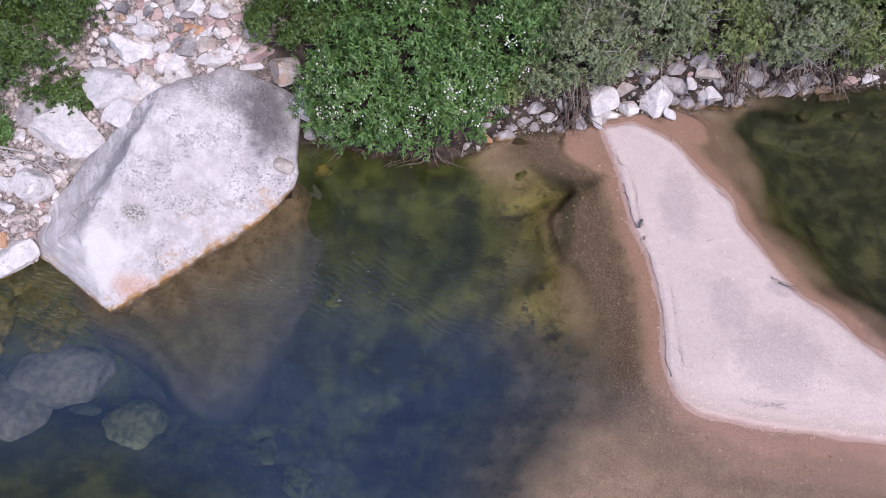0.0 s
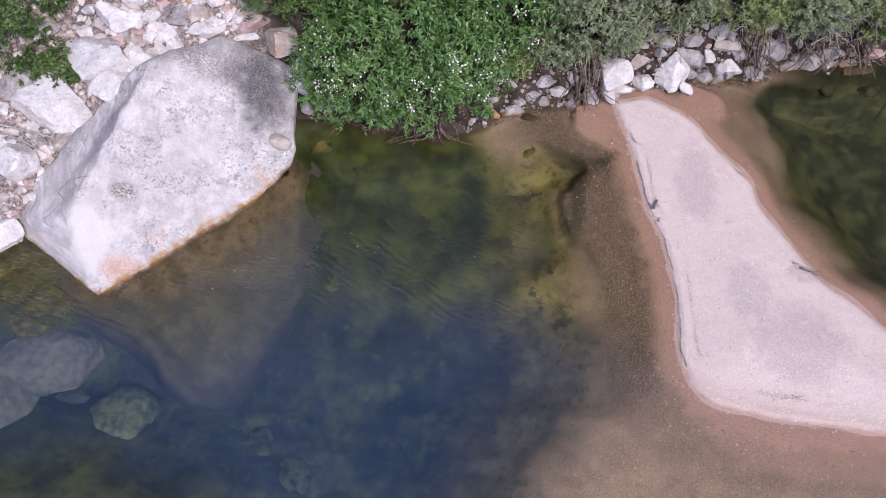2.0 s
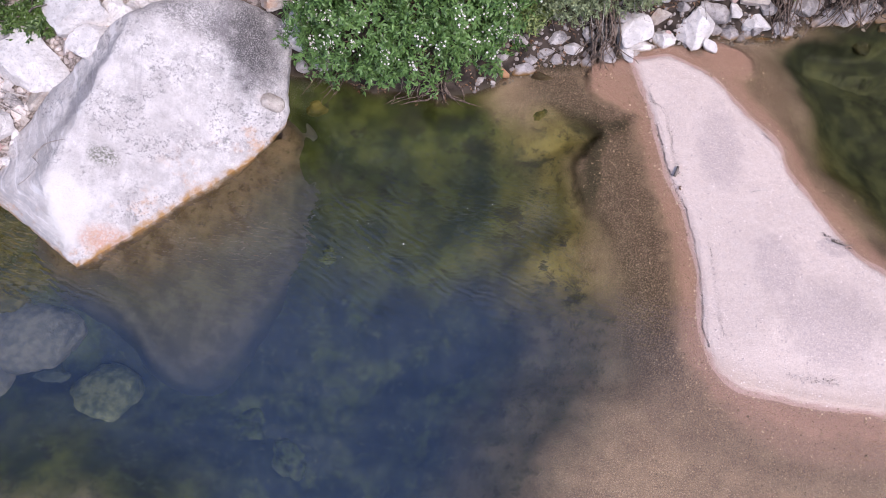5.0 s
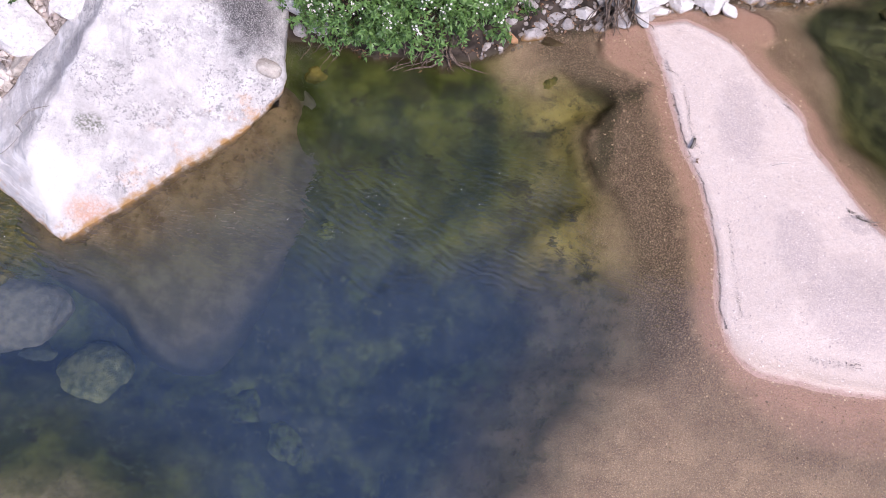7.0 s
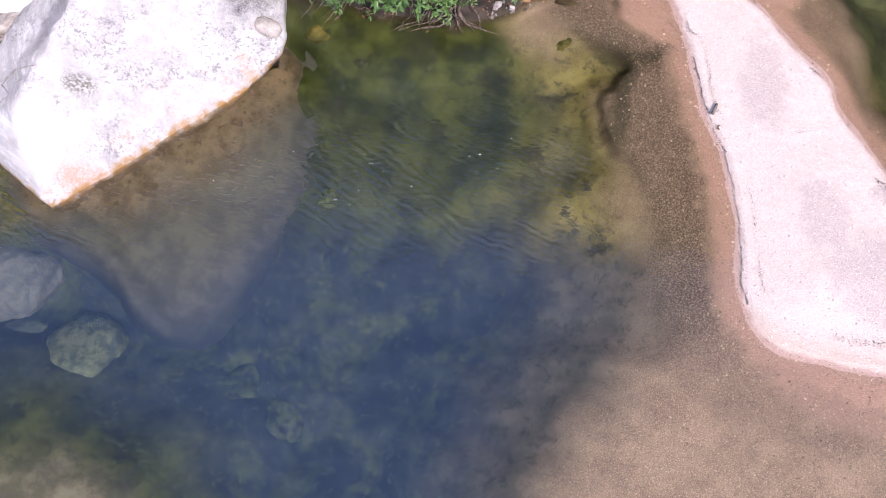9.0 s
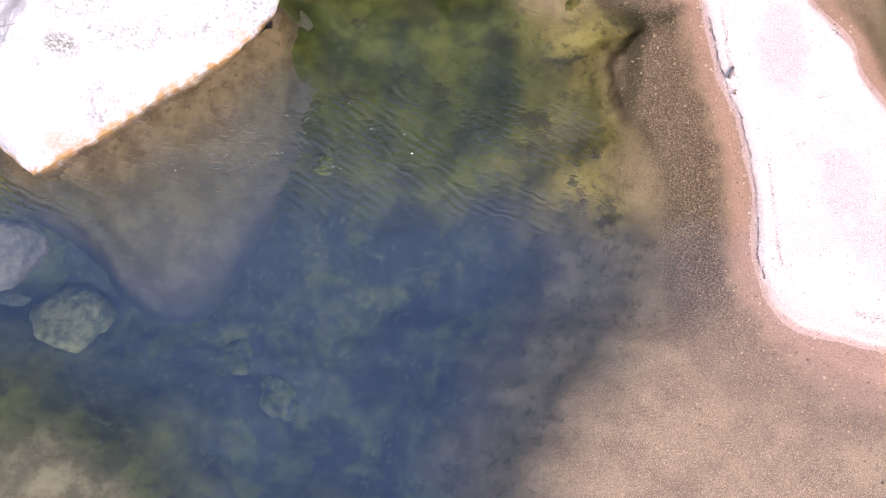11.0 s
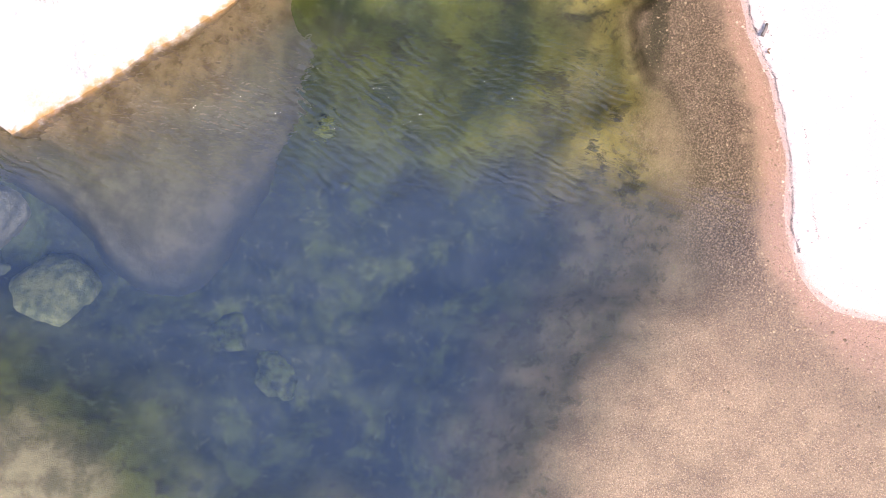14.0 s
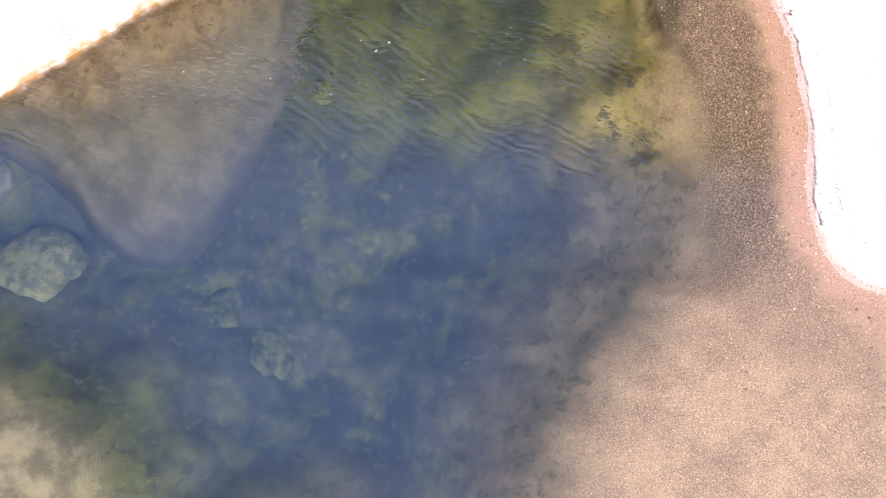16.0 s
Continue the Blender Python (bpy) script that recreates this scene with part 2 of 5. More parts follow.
def rock_material(name, low, high, stain=(0.09, 0.09, 0.095), stain_from=0.58, algae=0.0, warm=0.0, deep_low=(0.04, 0.05, 0.03), deep_high=(0.1, 0.115, 0.06), under_low=(0.07, 0.05, 0.03), under_high=(0.2, 0.15, 0.085), deep_tint=1.0):
    """Weathered stone: pale body, darker lichen film, a rust tint in places and a wet brown foot at the waterline."""
    n = Nodes(name)
    info = n.add("ShaderNodeObjectInfo")
    mid, fine, large = n.noise(4.5, 6, 0.6), n.noise(38, 4, 0.7), n.noise(1.1, 5, 0.6)
    color = n.mix(n.ramp(mid, 0.3, 0.72), low, high)
    color = n.mix(n.math("MULTIPLY", n.ramp(n.noise(16, 6, 0.75), 0.52, 0.62), 0.55), color, tuple(c * 0.6 for c in low))
    color = n.mix(n.math("MULTIPLY", n.ramp(n.noise(55, 4, 0.8), 0.55, 0.66), 0.5), color, tuple(c * 0.5 for c in low))
    color = n.mix(n.math("MULTIPLY", n.ramp(n.noise(24, 5, 0.75), 0.56, 0.66), 0.5), color, tuple(min(c * 1.25, 0.82) for c in high))
    color = n.mix(n.math("MULTIPLY", n.ramp(n.math("ADD", large, n.math("MULTIPLY", n.math("SUBTRACT", fine, 0.5), 0.35)), stain_from, stain_from + 0.16), 0.75), color, stain)
    color = n.mix(n.ramp(info.outputs["Random"], 0.0, 1.0, 0.0, 0.2), color, (0.3, 0.27, 0.27))
    if warm:
        color = n.mix(n.math("MULTIPLY", n.ramp(n.noise(2.2, 4), 0.5, 0.7), warm), color, (0.5, 0.24, 0.1))
    z = n.math("ADD", n.height()["Z"], n.math("MULTIPLY", n.math("SUBTRACT", mid, 0.5), 0.12))
    color = n.mix(n.ramp(z, 0.09, 0.0), color, (0.2, 0.115, 0.045))
    under = n.mix(n.ramp(n.noise(3, 5, 0.6), 0.35, 0.65), under_low, under_high)
    color = n.mix(n.ramp(z, 0.0, -0.08), color, under)
    # below water: algae colour mixed with painted depth haze
    algae_haze = n.mix(n.ramp(n.noise(7, 4), 0.35, 0.65), deep_low, deep_high)
    color = n.mix(n.ramp(z, -0.25, -0.7 if not algae else -0.4, 0.0, deep_tint), color, algae_haze)
    normal = n.bump(fine, 0.6, 0.015, n.bump(mid, 0.7, 0.06, n.bump(n.noise(14, 6, 0.7), 0.6, 0.04)))
    return n.finish(color, n.ramp(z, -0.02, 0.06, 0.35, 0.88), normal)


def boulder_material():
    """Pale quartzite with a grey lichen cap, flaking patches, rust flecks at the foot and a wet band at the waterline."""
    n = Nodes("boulder_stone")
    pos = n.height()
    mid, fine, grit = n.noise(3.2, 8, 0.68), n.noise(22, 6, 0.75), n.noise(75, 3, 0.75)
    color = n.mix(n.ramp(mid, 0.34, 0.66), (0.51, 0.475, 0.468), (0.73, 0.69, 0.68))
    color = n.mix(n.math("MULTIPLY", n.ramp(n.noise(0.9, 3), 0.42, 0.62), 0.35), color, (0.5, 0.455, 0.44))
    # flaked patches of darker and whiter stone, broken into small flecks
    zone = n.ramp(n.noise(1.4, 4, 0.6), 0.45, 0.62)
    fleck = n.ramp(n.math("ADD", n.math("MULTIPLY", fine, 0.7), n.math("MULTIPLY", n.noise(9, 5, 0.7), 0.4)), 0.56, 0.62)
    color = n.mix(n.math("MULTIPLY", n.math("MULTIPLY", fleck, zone), 0.8), color, (0.25, 0.235, 0.235))
    white = n.ramp(n.noise(13, 6, 0.75), 0.55, 0.61)
    color = n.mix(n.math("MULTIPLY", white, n.math("MULTIPLY", n.ramp(n.noise(1.1, 3, 0.6, n.mapped((1, 1, 1), 40)), 0.46, 0.6), 0.7)), color, (0.8, 0.77, 0.74))
    color = n.mix(n.math("MULTIPLY", n.ramp(grit, 0.6, 0.72), 0.45), color, (0.28, 0.265, 0.265))
    # lichen film on the cap, a streak below it and one tuft-green spot
    def spot(x, y, rx, ry, ragged):
        dx = n.math("DIVIDE", n.math("SUBTRACT", pos["X"], x), rx)
        dy = n.math("DIVIDE", n.math("SUBTRACT", pos["Y"], y), ry)
        r = n.math("SQRT", n.math("ADD", n.math("MULTIPLY", dx, dx), n.math("MULTIPLY", dy, dy)))
        return n.math("ADD", r, n.math("MULTIPLY", n.math("SUBTRACT", n.noise(2.6, 7, 0.7), 0.5), ragged))
    film = n.math("MULTIPLY", n.ramp(spot(-3.32, 3.6, 0.55, 0.95, 1.7), 1.25, 0.3), n.ramp(n.noise(48, 4, 0.75), 0.34, 0.56, 0.35, 1.0))
    color = n.mix(film, color, (0.075, 0.072, 0.076))
    film = n.math("MULTIPLY", n.ramp(spot(-4.1, 3.75, 0.9, 0.35, 1.9), 1.2, 0.4), n.ramp(n.noise(48, 4, 0.75), 0.42, 0.6, 0.0, 0.8))
    color = n.mix(film, color, (0.14, 0.13, 0.13))
    tuft = n.math("MULTIPLY", n.ramp(spot(-5.4, 1.52, 0.22, 0.17, 2.6), 1.2, 0.3), n.ramp(n.noise(30, 4, 0.75), 0.4, 0.58))
    color = n.mix(n.math("MULTIPLY", tuft, 0.85), color, (0.12, 0.125, 0.085))
    streak = n.noise(2.0, 6, 0.65, n.mapped((2.4, 0.45, 1.0), -38))
    color = n.mix(n.math("MULTIPLY", n.ramp(streak, 0.56, 0.72), 0.4), color, (0.27, 0.25, 0.26))
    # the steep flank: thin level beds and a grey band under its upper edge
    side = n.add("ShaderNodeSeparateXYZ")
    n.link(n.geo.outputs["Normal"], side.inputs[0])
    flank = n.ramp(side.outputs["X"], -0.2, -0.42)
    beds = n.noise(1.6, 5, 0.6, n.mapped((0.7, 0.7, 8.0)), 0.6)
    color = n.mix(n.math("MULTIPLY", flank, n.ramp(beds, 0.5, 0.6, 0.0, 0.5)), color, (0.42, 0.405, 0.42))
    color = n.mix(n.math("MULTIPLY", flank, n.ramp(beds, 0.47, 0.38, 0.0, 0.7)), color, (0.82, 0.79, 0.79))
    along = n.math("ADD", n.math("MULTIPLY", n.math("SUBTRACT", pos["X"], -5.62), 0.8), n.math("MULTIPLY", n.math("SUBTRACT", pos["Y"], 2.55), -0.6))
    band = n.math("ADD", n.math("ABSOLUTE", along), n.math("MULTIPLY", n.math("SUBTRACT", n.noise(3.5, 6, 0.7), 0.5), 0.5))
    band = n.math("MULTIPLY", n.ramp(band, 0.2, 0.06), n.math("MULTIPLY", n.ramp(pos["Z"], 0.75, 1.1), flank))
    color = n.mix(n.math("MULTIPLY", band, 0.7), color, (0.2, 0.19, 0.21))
    # a smooth cream face at the nose
    cream = n.ramp(spot(-5.95, 0.72, 0.34, 0.62, 0.9), 1.1, 0.6)
    color = n.mix(n.math("MULTIPLY", cream, 0.75), color, (0.74, 0.71, 0.68))
    # rust near the foot
    low = n.ramp(pos["Z"], 0.6, 0.08)
    color = n.mix(n.math("MULTIPLY", low, n.ramp(n.noise(2.6, 7, 0.7), 0.54, 0.68, 0.0, 0.7)), color, (0.6, 0.38, 0.25))
    color = n.mix(n.math("MULTIPLY", n.ramp(spot(-5.42, 0.38, 0.42, 0.26, 1.2), 1.15, 0.4), n.ramp(n.noise(20, 5, 0.75), 0.35, 0.6, 0.2, 0.8)), color, (0.58, 0.33, 0.24))
    z = n.math("ADD", pos["Z"], n.math("MULTIPLY", n.math("SUBTRACT", mid, 0.5), 0.16))
    color = n.mix(n.math("MULTIPLY", n.ramp(z, 0.07, 0.005), n.ramp(n.noise(6, 4), 0.35, 0.6, 0.2, 0.9)), color, (0.4, 0.21, 0.055))
    under = n.mix(n.ramp(n.noise(3, 5, 0.6), 0.35, 0.65), (0.11, 0.075, 0.03), (0.2, 0.15, 0.1))
    under = n.mix(n.ramp(z, -0.05, -0.4), under, (0.07, 0.068, 0.04))
    color = n.mix(n.ramp(z, 0.0, -0.06), color, under)
    normal = n.bump(grit, 0.4, 0.012, n.bump(fine, 0.7, 0.04, n.bump(mid, 0.7, 0.11, n.bump(n.math("MULTIPLY", beds, flank), 0.7, 0.07))))
    return n.finish(color, n.ramp(z, -0.02, 0.06, 0.35, 0.85), normal)


def leaf_material(name, dark, light, glow=0.2, rough=0.38):
    n = Nodes(name)
    tone = n.mix(n.geo.outputs["Random Per Island"], dark, light)
    tone = n.mix(n.ramp(n.noise(1.3, 3), 0.4, 0.65), tone, n.mix(0.5, tone, light))
    n.finish(tone, rough, None, 0.5)
    thin = n.add("ShaderNodeBsdfTranslucent")
    n.link(tone, thin.inputs["Color"])
    both = n.add("ShaderNodeMixShader")
    both.inputs[0].default_value = glow
    n.link(n.shader.outputs[0], both.inputs[1])
    n.link(thin.outputs[0], both.inputs[2])
    n.link(both.outputs[0], n.out.inputs["Surface"])
    return n.mat


def bark_material(name, low, high):
    n = Nodes(name)
    color = n.mix(n.ramp(n.noise(18, 4), 0.35, 0.65), low, high)
    return n.finish(color, 0.85, n.bump(n.noise(60, 3), 0.4, 0.006))


def water_material():
    """Clear river water with small wind ripples in the middle of the pool."""
    n = Nodes("river_water")
    pos = n.height()
    band = n.math("MULTIPLY", n.ramp(pos["Y"], -0.9, 0.3), n.ramp(pos["Y"], 2.4, 1.0))
    band = n.math("MULTIPLY", band, n.ramp(pos["X"], 2.6, 0.2, 0.0, 1.0))
    shoal = n.math("MULTIPLY", n.math("MULTIPLY", n.ramp(pos["Y"], -3.5, -3.0), n.ramp(pos["Y"], -2.25, -2.6)), n.ramp(pos["X"], 4.5, 5.2, 0.0, 0.3))
    foot = n.math("MULTIPLY", n.math("MULTIPLY", n.ramp(pos["Y"], -0.75, -0.45), n.ramp(pos["Y"], 0.35, -0.1)), n.ramp(pos["X"], -5.0, -5.6))
    band = n.math("ADD", n.math("MAXIMUM", band, foot), shoal)
    patch = n.ramp(n.noise(0.7, 2), 0.38, 0.62)
    amount = n.math("ADD", 0.03, n.math("MULTIPLY", band, n.math("ADD", 0.35, n.math("MULTIPLY", patch, 0.65))))
    def crests(turn, length, wander):
        """Short wind ripples of one direction, broken into groups."""
        w = n.add("ShaderNodeTexWave")
        w.wave_type, w.bands_direction, w.wave_profile = "BANDS", "Y", "SIN"
        for key, v in (("Scale", 0.314 / length), ("Distortion", wander), ("Detail", 2.0), ("Detail Scale", 0.9), ("Detail Roughness", 0.6)):
            w.inputs[key].default_value = v
        n.link(n.turned((1.0, 1.0, 1.0), turn), w.inputs["Vector"])
        return n.math("MULTIPLY", w.outputs["Fac"], n.ramp(n.noise(2.2, 3, 0.6, n.turned((0.6, 1.2, 1.0), turn)), 0.36, 0.62, 0.1, 1.0))
    pick = n.math("MULTIPLY", n.ramp(pos["X"], -2.9, -2.0), n.ramp(pos["X"], 0.9, -0.4))
    waves = n.math("ADD", n.math("MULTIPLY", crests(-22, 0.1, 7.0), n.math("SUBTRACT", 1.0, pick)), n.math("MULTIPLY", crests(-36, 0.13, 6.0), pick))
    small = n.noise(14.0, 1.5, 0.5, n.turned((0.6, 1.2, 1.0), 4), 0.4)
    waves = n.math("ADD", n.math("MULTIPLY", waves, 0.23), n.math("MULTIPLY", small, 0.4))
    calm = n.noise(1.2, 2)
    h = n.math("ADD", n.math("MULTIPLY", waves, amount), n.math("MULTIPLY", calm, 0.12))
    normal = n.bump(h, 1.0, 0.12)
    gentle = n.bump(h, 1.0, 0.075)
    # the water's colour grows with its depth: light is taken up on the way, and a painted blue veil stands in for haze
    # and mirrored sky
    at = n.add("ShaderNodeAttribute")
    at.attribute_name = "depth"
    depth = at.outputs["Fac"]
    clear = n.add("ShaderNodeBsdfRefraction")
    n.link(n.mix(n.ramp(depth, 0.0, 0.3), (0.71, 0.695, 0.65), (0.66, 0.675, 0.62)), clear.inputs["Color"])
    veil = n.add("ShaderNodeBsdfDiffuse")
    veil.inputs["Color"].default_value = (0.03, 0.064, 0.152, 1)
    body = n.add("ShaderNodeMixShader")
    n.link(n.math("MULTIPLY", n.ramp(depth, 0.35, 1.4, 0.0, 0.2), n.ramp(pos["X"], 5.2, 3.8)), body.inputs[0])
    n.link(clear.outputs[0], body.inputs[1])
    n.link(veil.outputs[0], body.inputs[2])
    clear.inputs["IOR"].default_value = 1.333
    clear.inputs["Roughness"].default_value = 0.0
    gloss = n.add("ShaderNodeBsdfGlossy")
    gloss.inputs["Roughness"].default_value = 0.07
    fresnel = n.add("ShaderNodeFresnel")
    fresnel.inputs["IOR"].default_value = 1.72
    both = n.add("ShaderNodeMixShader")
    for node in (clear, fresnel):
        n.link(normal, node.inputs["Normal"])
    n.link(gentle, gloss.inputs["Normal"])
    n.link(fresnel.outputs[0], both.inputs[0])
    n.link(body.outputs[0], both.inputs[1])
    n.link(gloss.outputs[0], both.inputs[2])
    n.link(both.outputs[0], n.out.inputs["Surface"])
    return n.mat


GROUND = ground_material()
WATER = water_material()
BOULDER = boulder_material()
PALE = rock_material("pale_rock", (0.6, 0.565, 0.55), (0.82, 0.785, 0.765), stain_from=0.7)
GREY = rock_material("grey_rock", (0.26, 0.235, 0.23), (0.5, 0.465, 0.455), stain_from=0.55)
PINK = rock_material("pink_rock", (0.42, 0.28, 0.255), (0.62, 0.45, 0.41), stain_from=0.62)
ORANGE = rock_material("orange_rock", (0.42, 0.2, 0.09), (0.62, 0.38, 0.22), stain_from=0.66)
BUFF = rock_material("buff_rock", (0.4, 0.34, 0.3), (0.62, 0.56, 0.5), stain_from=0.62, warm=0.5)
# the bluish deep tones paint the water's veil over the algae
MOSSY = rock_material("mossy_rock", (0.1, 0.095, 0.055), (0.2, 0.19, 0.11), algae=1.0, deep_low=(0.05, 0.07, 0.078), deep_high=(0.092, 0.115, 0.09))
SILTY = rock_material("silty_rock", (0.1, 0.085, 0.05), (0.2, 0.17, 0.1), algae=1.0, deep_low=(0.032, 0.034, 0.016), deep_high=(0.075, 0.072, 0.034))
ALGAE = rock_material("algae_rock", (0.16, 0.13, 0.05), (0.28, 0.23, 0.1), algae=1.0, under_low=(0.07, 0.065, 0.012), under_high=(0.25, 0.2, 0.05), deep_low=(0.05, 0.055, 0.012), deep_high=(0.17, 0.15, 0.04))
DOME = rock_material("silted_dome", (0.12, 0.13, 0.1), (0.2, 0.21, 0.15), algae=1.0, deep_low=(0.06, 0.085, 0.06), deep_high=(0.17, 0.195, 0.11))
MOUND = rock_material("algae_mound", (0.08, 0.1, 0.05), (0.14, 0.16, 0.07), algae=1.0, deep_low=(0.016, 0.028, 0.034), deep_high=(0.07, 0.098, 0.045))
PALE_BED = rock_material("pale_sunken_rock", (0.3, 0.29, 0.27), (0.42, 0.4, 0.37), algae=1.0, deep_low=(0.12, 0.135, 0.15), deep_high=(0.2, 0.21, 0.205))
YELLOW = rock_material("yellow_algae_rock", (0.2, 0.22, 0.05), (0.3, 0.3, 0.08), algae=1.0, deep_low=(0.08, 0.1, 0.02), deep_high=(0.16, 0.19, 0.04))
LEAF_BRIGHT = leaf_material("bright_leaf", (0.022, 0.062, 0.014), (0.165, 0.3, 0.085))
LEAF_GREY = leaf_material("grey_green_leaf", (0.05, 0.085, 0.032), (0.32, 0.37, 0.2))
LEAF_OLIVE = leaf_material("olive_leaf", (0.03, 0.06, 0.014), (0.26, 0.32, 0.11))
LEAF_DEEP = leaf_material("deep_green_leaf", (0.014, 0.036, 0.008), (0.12, 0.195, 0.048))
LEAF_DRY = leaf_material("dead_leaf", (0.09, 0.05, 0.03), (0.26, 0.15, 0.09), 0.1)
PETAL = leaf_material("white_petal", (0.55, 0.52, 0.47), (0.8, 0.78, 0.74), 0.2)
BARK = bark_material("grey_bark", (0.07, 0.055, 0.045), (0.2, 0.17, 0.15))
ROOT = bark_material("dry_root", (0.06, 0.042, 0.033), (0.2, 0.15, 0.12))
DRIFT = bark_material("bleached_wood", (0.25, 0.22, 0.2), (0.45, 0.41, 0.38))


# ---- building helpers ----
def mesh_of(name, verts, faces, material, smooth=True):
    me = bpy.data.meshes.new(name)
    me.from_pydata(np.asarray(verts).tolist(), [], faces.tolist() if isinstance(faces, np.ndarray) else faces)
    me.materials.append(material)
    me.polygons.foreach_set("use_smooth", [smooth] * len(me.polygons))
    me.update()
    return me


def part(name, me, parent, label=""):
    ob = new(name, me)
    ob.parent = parent
    return tagged(ob, label)


def smooth(v, low, high):
    k = np.clip((v - low) / (high - low), 0, 1)
    return k * k * (3 - 2 * k)


def curve_points(pts, per=8):
    """A Catmull-Rom curve through the control points."""
    p = np.array([pts[0], *pts, pts[-1]], float)
    s = np.linspace(0, 1, per, endpoint=False)[:, None]
    out = [0.5 * (2 * b + (c - a) * s + (2 * a - 5 * b + 4 * c - d) * s**2 + (3 * b - a - 3 * c + d) * s**3)
           for a, b, c, d in zip(p, p[1:], p[2:], p[3:])]
    return np.vstack([*out, p[-1:]])


def signed_distance(x, y, loop):
    """Distance to a closed loop, positive inside."""
    best = np.full(x.shape, 1e9)
    inside = np.zeros(x.shape, bool)
    for (ax, ay), (bx, by) in zip(loop, np.roll(loop, -1, 0)):
        ex, ey = bx - ax, by - ay
        t = np.clip(((x - ax) * ex + (y - ay) * ey) / max(ex * ex + ey * ey, 1e-9), 0, 1)
        best = np.minimum(best, (x - ax - t * ex) ** 2 + (y - ay - t * ey) ** 2)
        inside ^= ((ay > y) != (by > y)) & (x < ex * (y - ay) / (ey if abs(ey) > 1e-9 else 1e-9) + ax)
    return np.where(inside, 1, -1) * np.sqrt(best)


def wavy(x, y, scale, seed=0.0):
    """Cheap smooth noise of about -1 to 1."""
    a = np.sin(x * scale * 1.7 + seed + 1.3 * np.sin(y * scale * 1.1 + seed * 2.1))
    b = np.sin(y * scale * 1.9 + seed * 3.7 + 1.7 * np.sin(x * scale * 0.9 - seed))
    c = np.sin((x + y) * scale * 2.9 + seed * 1.3 + 1.1 * np.sin((x - y) * scale * 2.3))
    return (a + b + 0.6 * c) / 2.6


# ---- the land: one sheet with river bed, gravel bar, bank and hillside ----
BAR = curve_points([(3.05, 4.06), (3.2, 3.57), (3.35, 2.75), (3.41, 2.36), (3.5, 1.84), (3.71, 1.12), (3.8, 0.47), (3.83, -0.17), (3.8, -0.78), (3.86, -1.21),
                    (4.02, -1.54), (4.34, -1.76), (4.84, -1.88), (5.45, -2.0), (6.0, -2.06), (7.2, -2.2), (9.5, -2.5), (13.0, -3.0), (13.0, -2.4), (9.0, -1.75), (7.56, -0.78),
                    (6.75, 0.05), (6.23, 0.5), (5.72, 1.38), (5.43, 1.88), (5.28, 2.46), (4.8, 3.09), (4.38, 3.74), (3.67, 4.2)])
POOL = curve_points([(1.7, 3.3), (2.45, 2.75), (2.33, 2.32), (2.22, 1.83), (2.27, 1.3), (2.57, 0.66), (2.75, -0.12), (2.75, -0.9), (2.35, -1.65),
                     (1.7, -2.5), (1.0, -3.5), (0.4, -5.2), (-3.6, -5.2), (-4.1, -4.2), (-5.0, -3.45), (-8.0, -3.3), (-11.0, -1.5), (-9.0, 0.6),
                     (-7.2, 1.0), (-6.4, 1.3), (-4.6, 1.6), (-2.8, 2.2), (-2.7, 3.4), (-1.2, 3.3), (0.4, 3.5)])
BANK_X = (-60, -12, -8.2, -7.3, -6.7, -5, -2.8, -2.1, -1.6, -0.3, 0.7, 1.2, 1.9, 2.8, 3.5, 4.25, 5.6, 6.4, 7.3, 8.05, 8.9, 12, 60)
BANK_Y = (1.0, 0.5, 0.75, 0.95, 1.9, 3.0, 3.6, 3.55, 3.35, 3.15, 3.55, 3.8, 4.0, 4.15, 4.42, 4.55, 4.62, 5.0, 4.97, 5.17, 5.3, 5.6, 6.5)


def bank_line(x, y):
    """How far behind the waterline of the far bank."""
    return y - np.interp(x, BANK_X, BANK_Y) - 0.1 * wavy(x, y, 2.3, 3.0)


def lobe(x, y):
    """Distance inside the two tongues of wet sand beside the bar's tip."""
    east = 0.24 - np.hypot((x - 4.68) * 0.9 + (y - 4.1) * 0.35, (y - 4.1) * 1.1)
    west = 0.36 - np.hypot((x - 2.95) * 0.9 + (y - 3.65) * 0.2, (y - 3.65) * 0.8)
    return np.maximum(east, west) + 0.09 * wavy(x, y, 3.4, 1.0) + 0.03 * wavy(x, y, 9.0, 2.0)


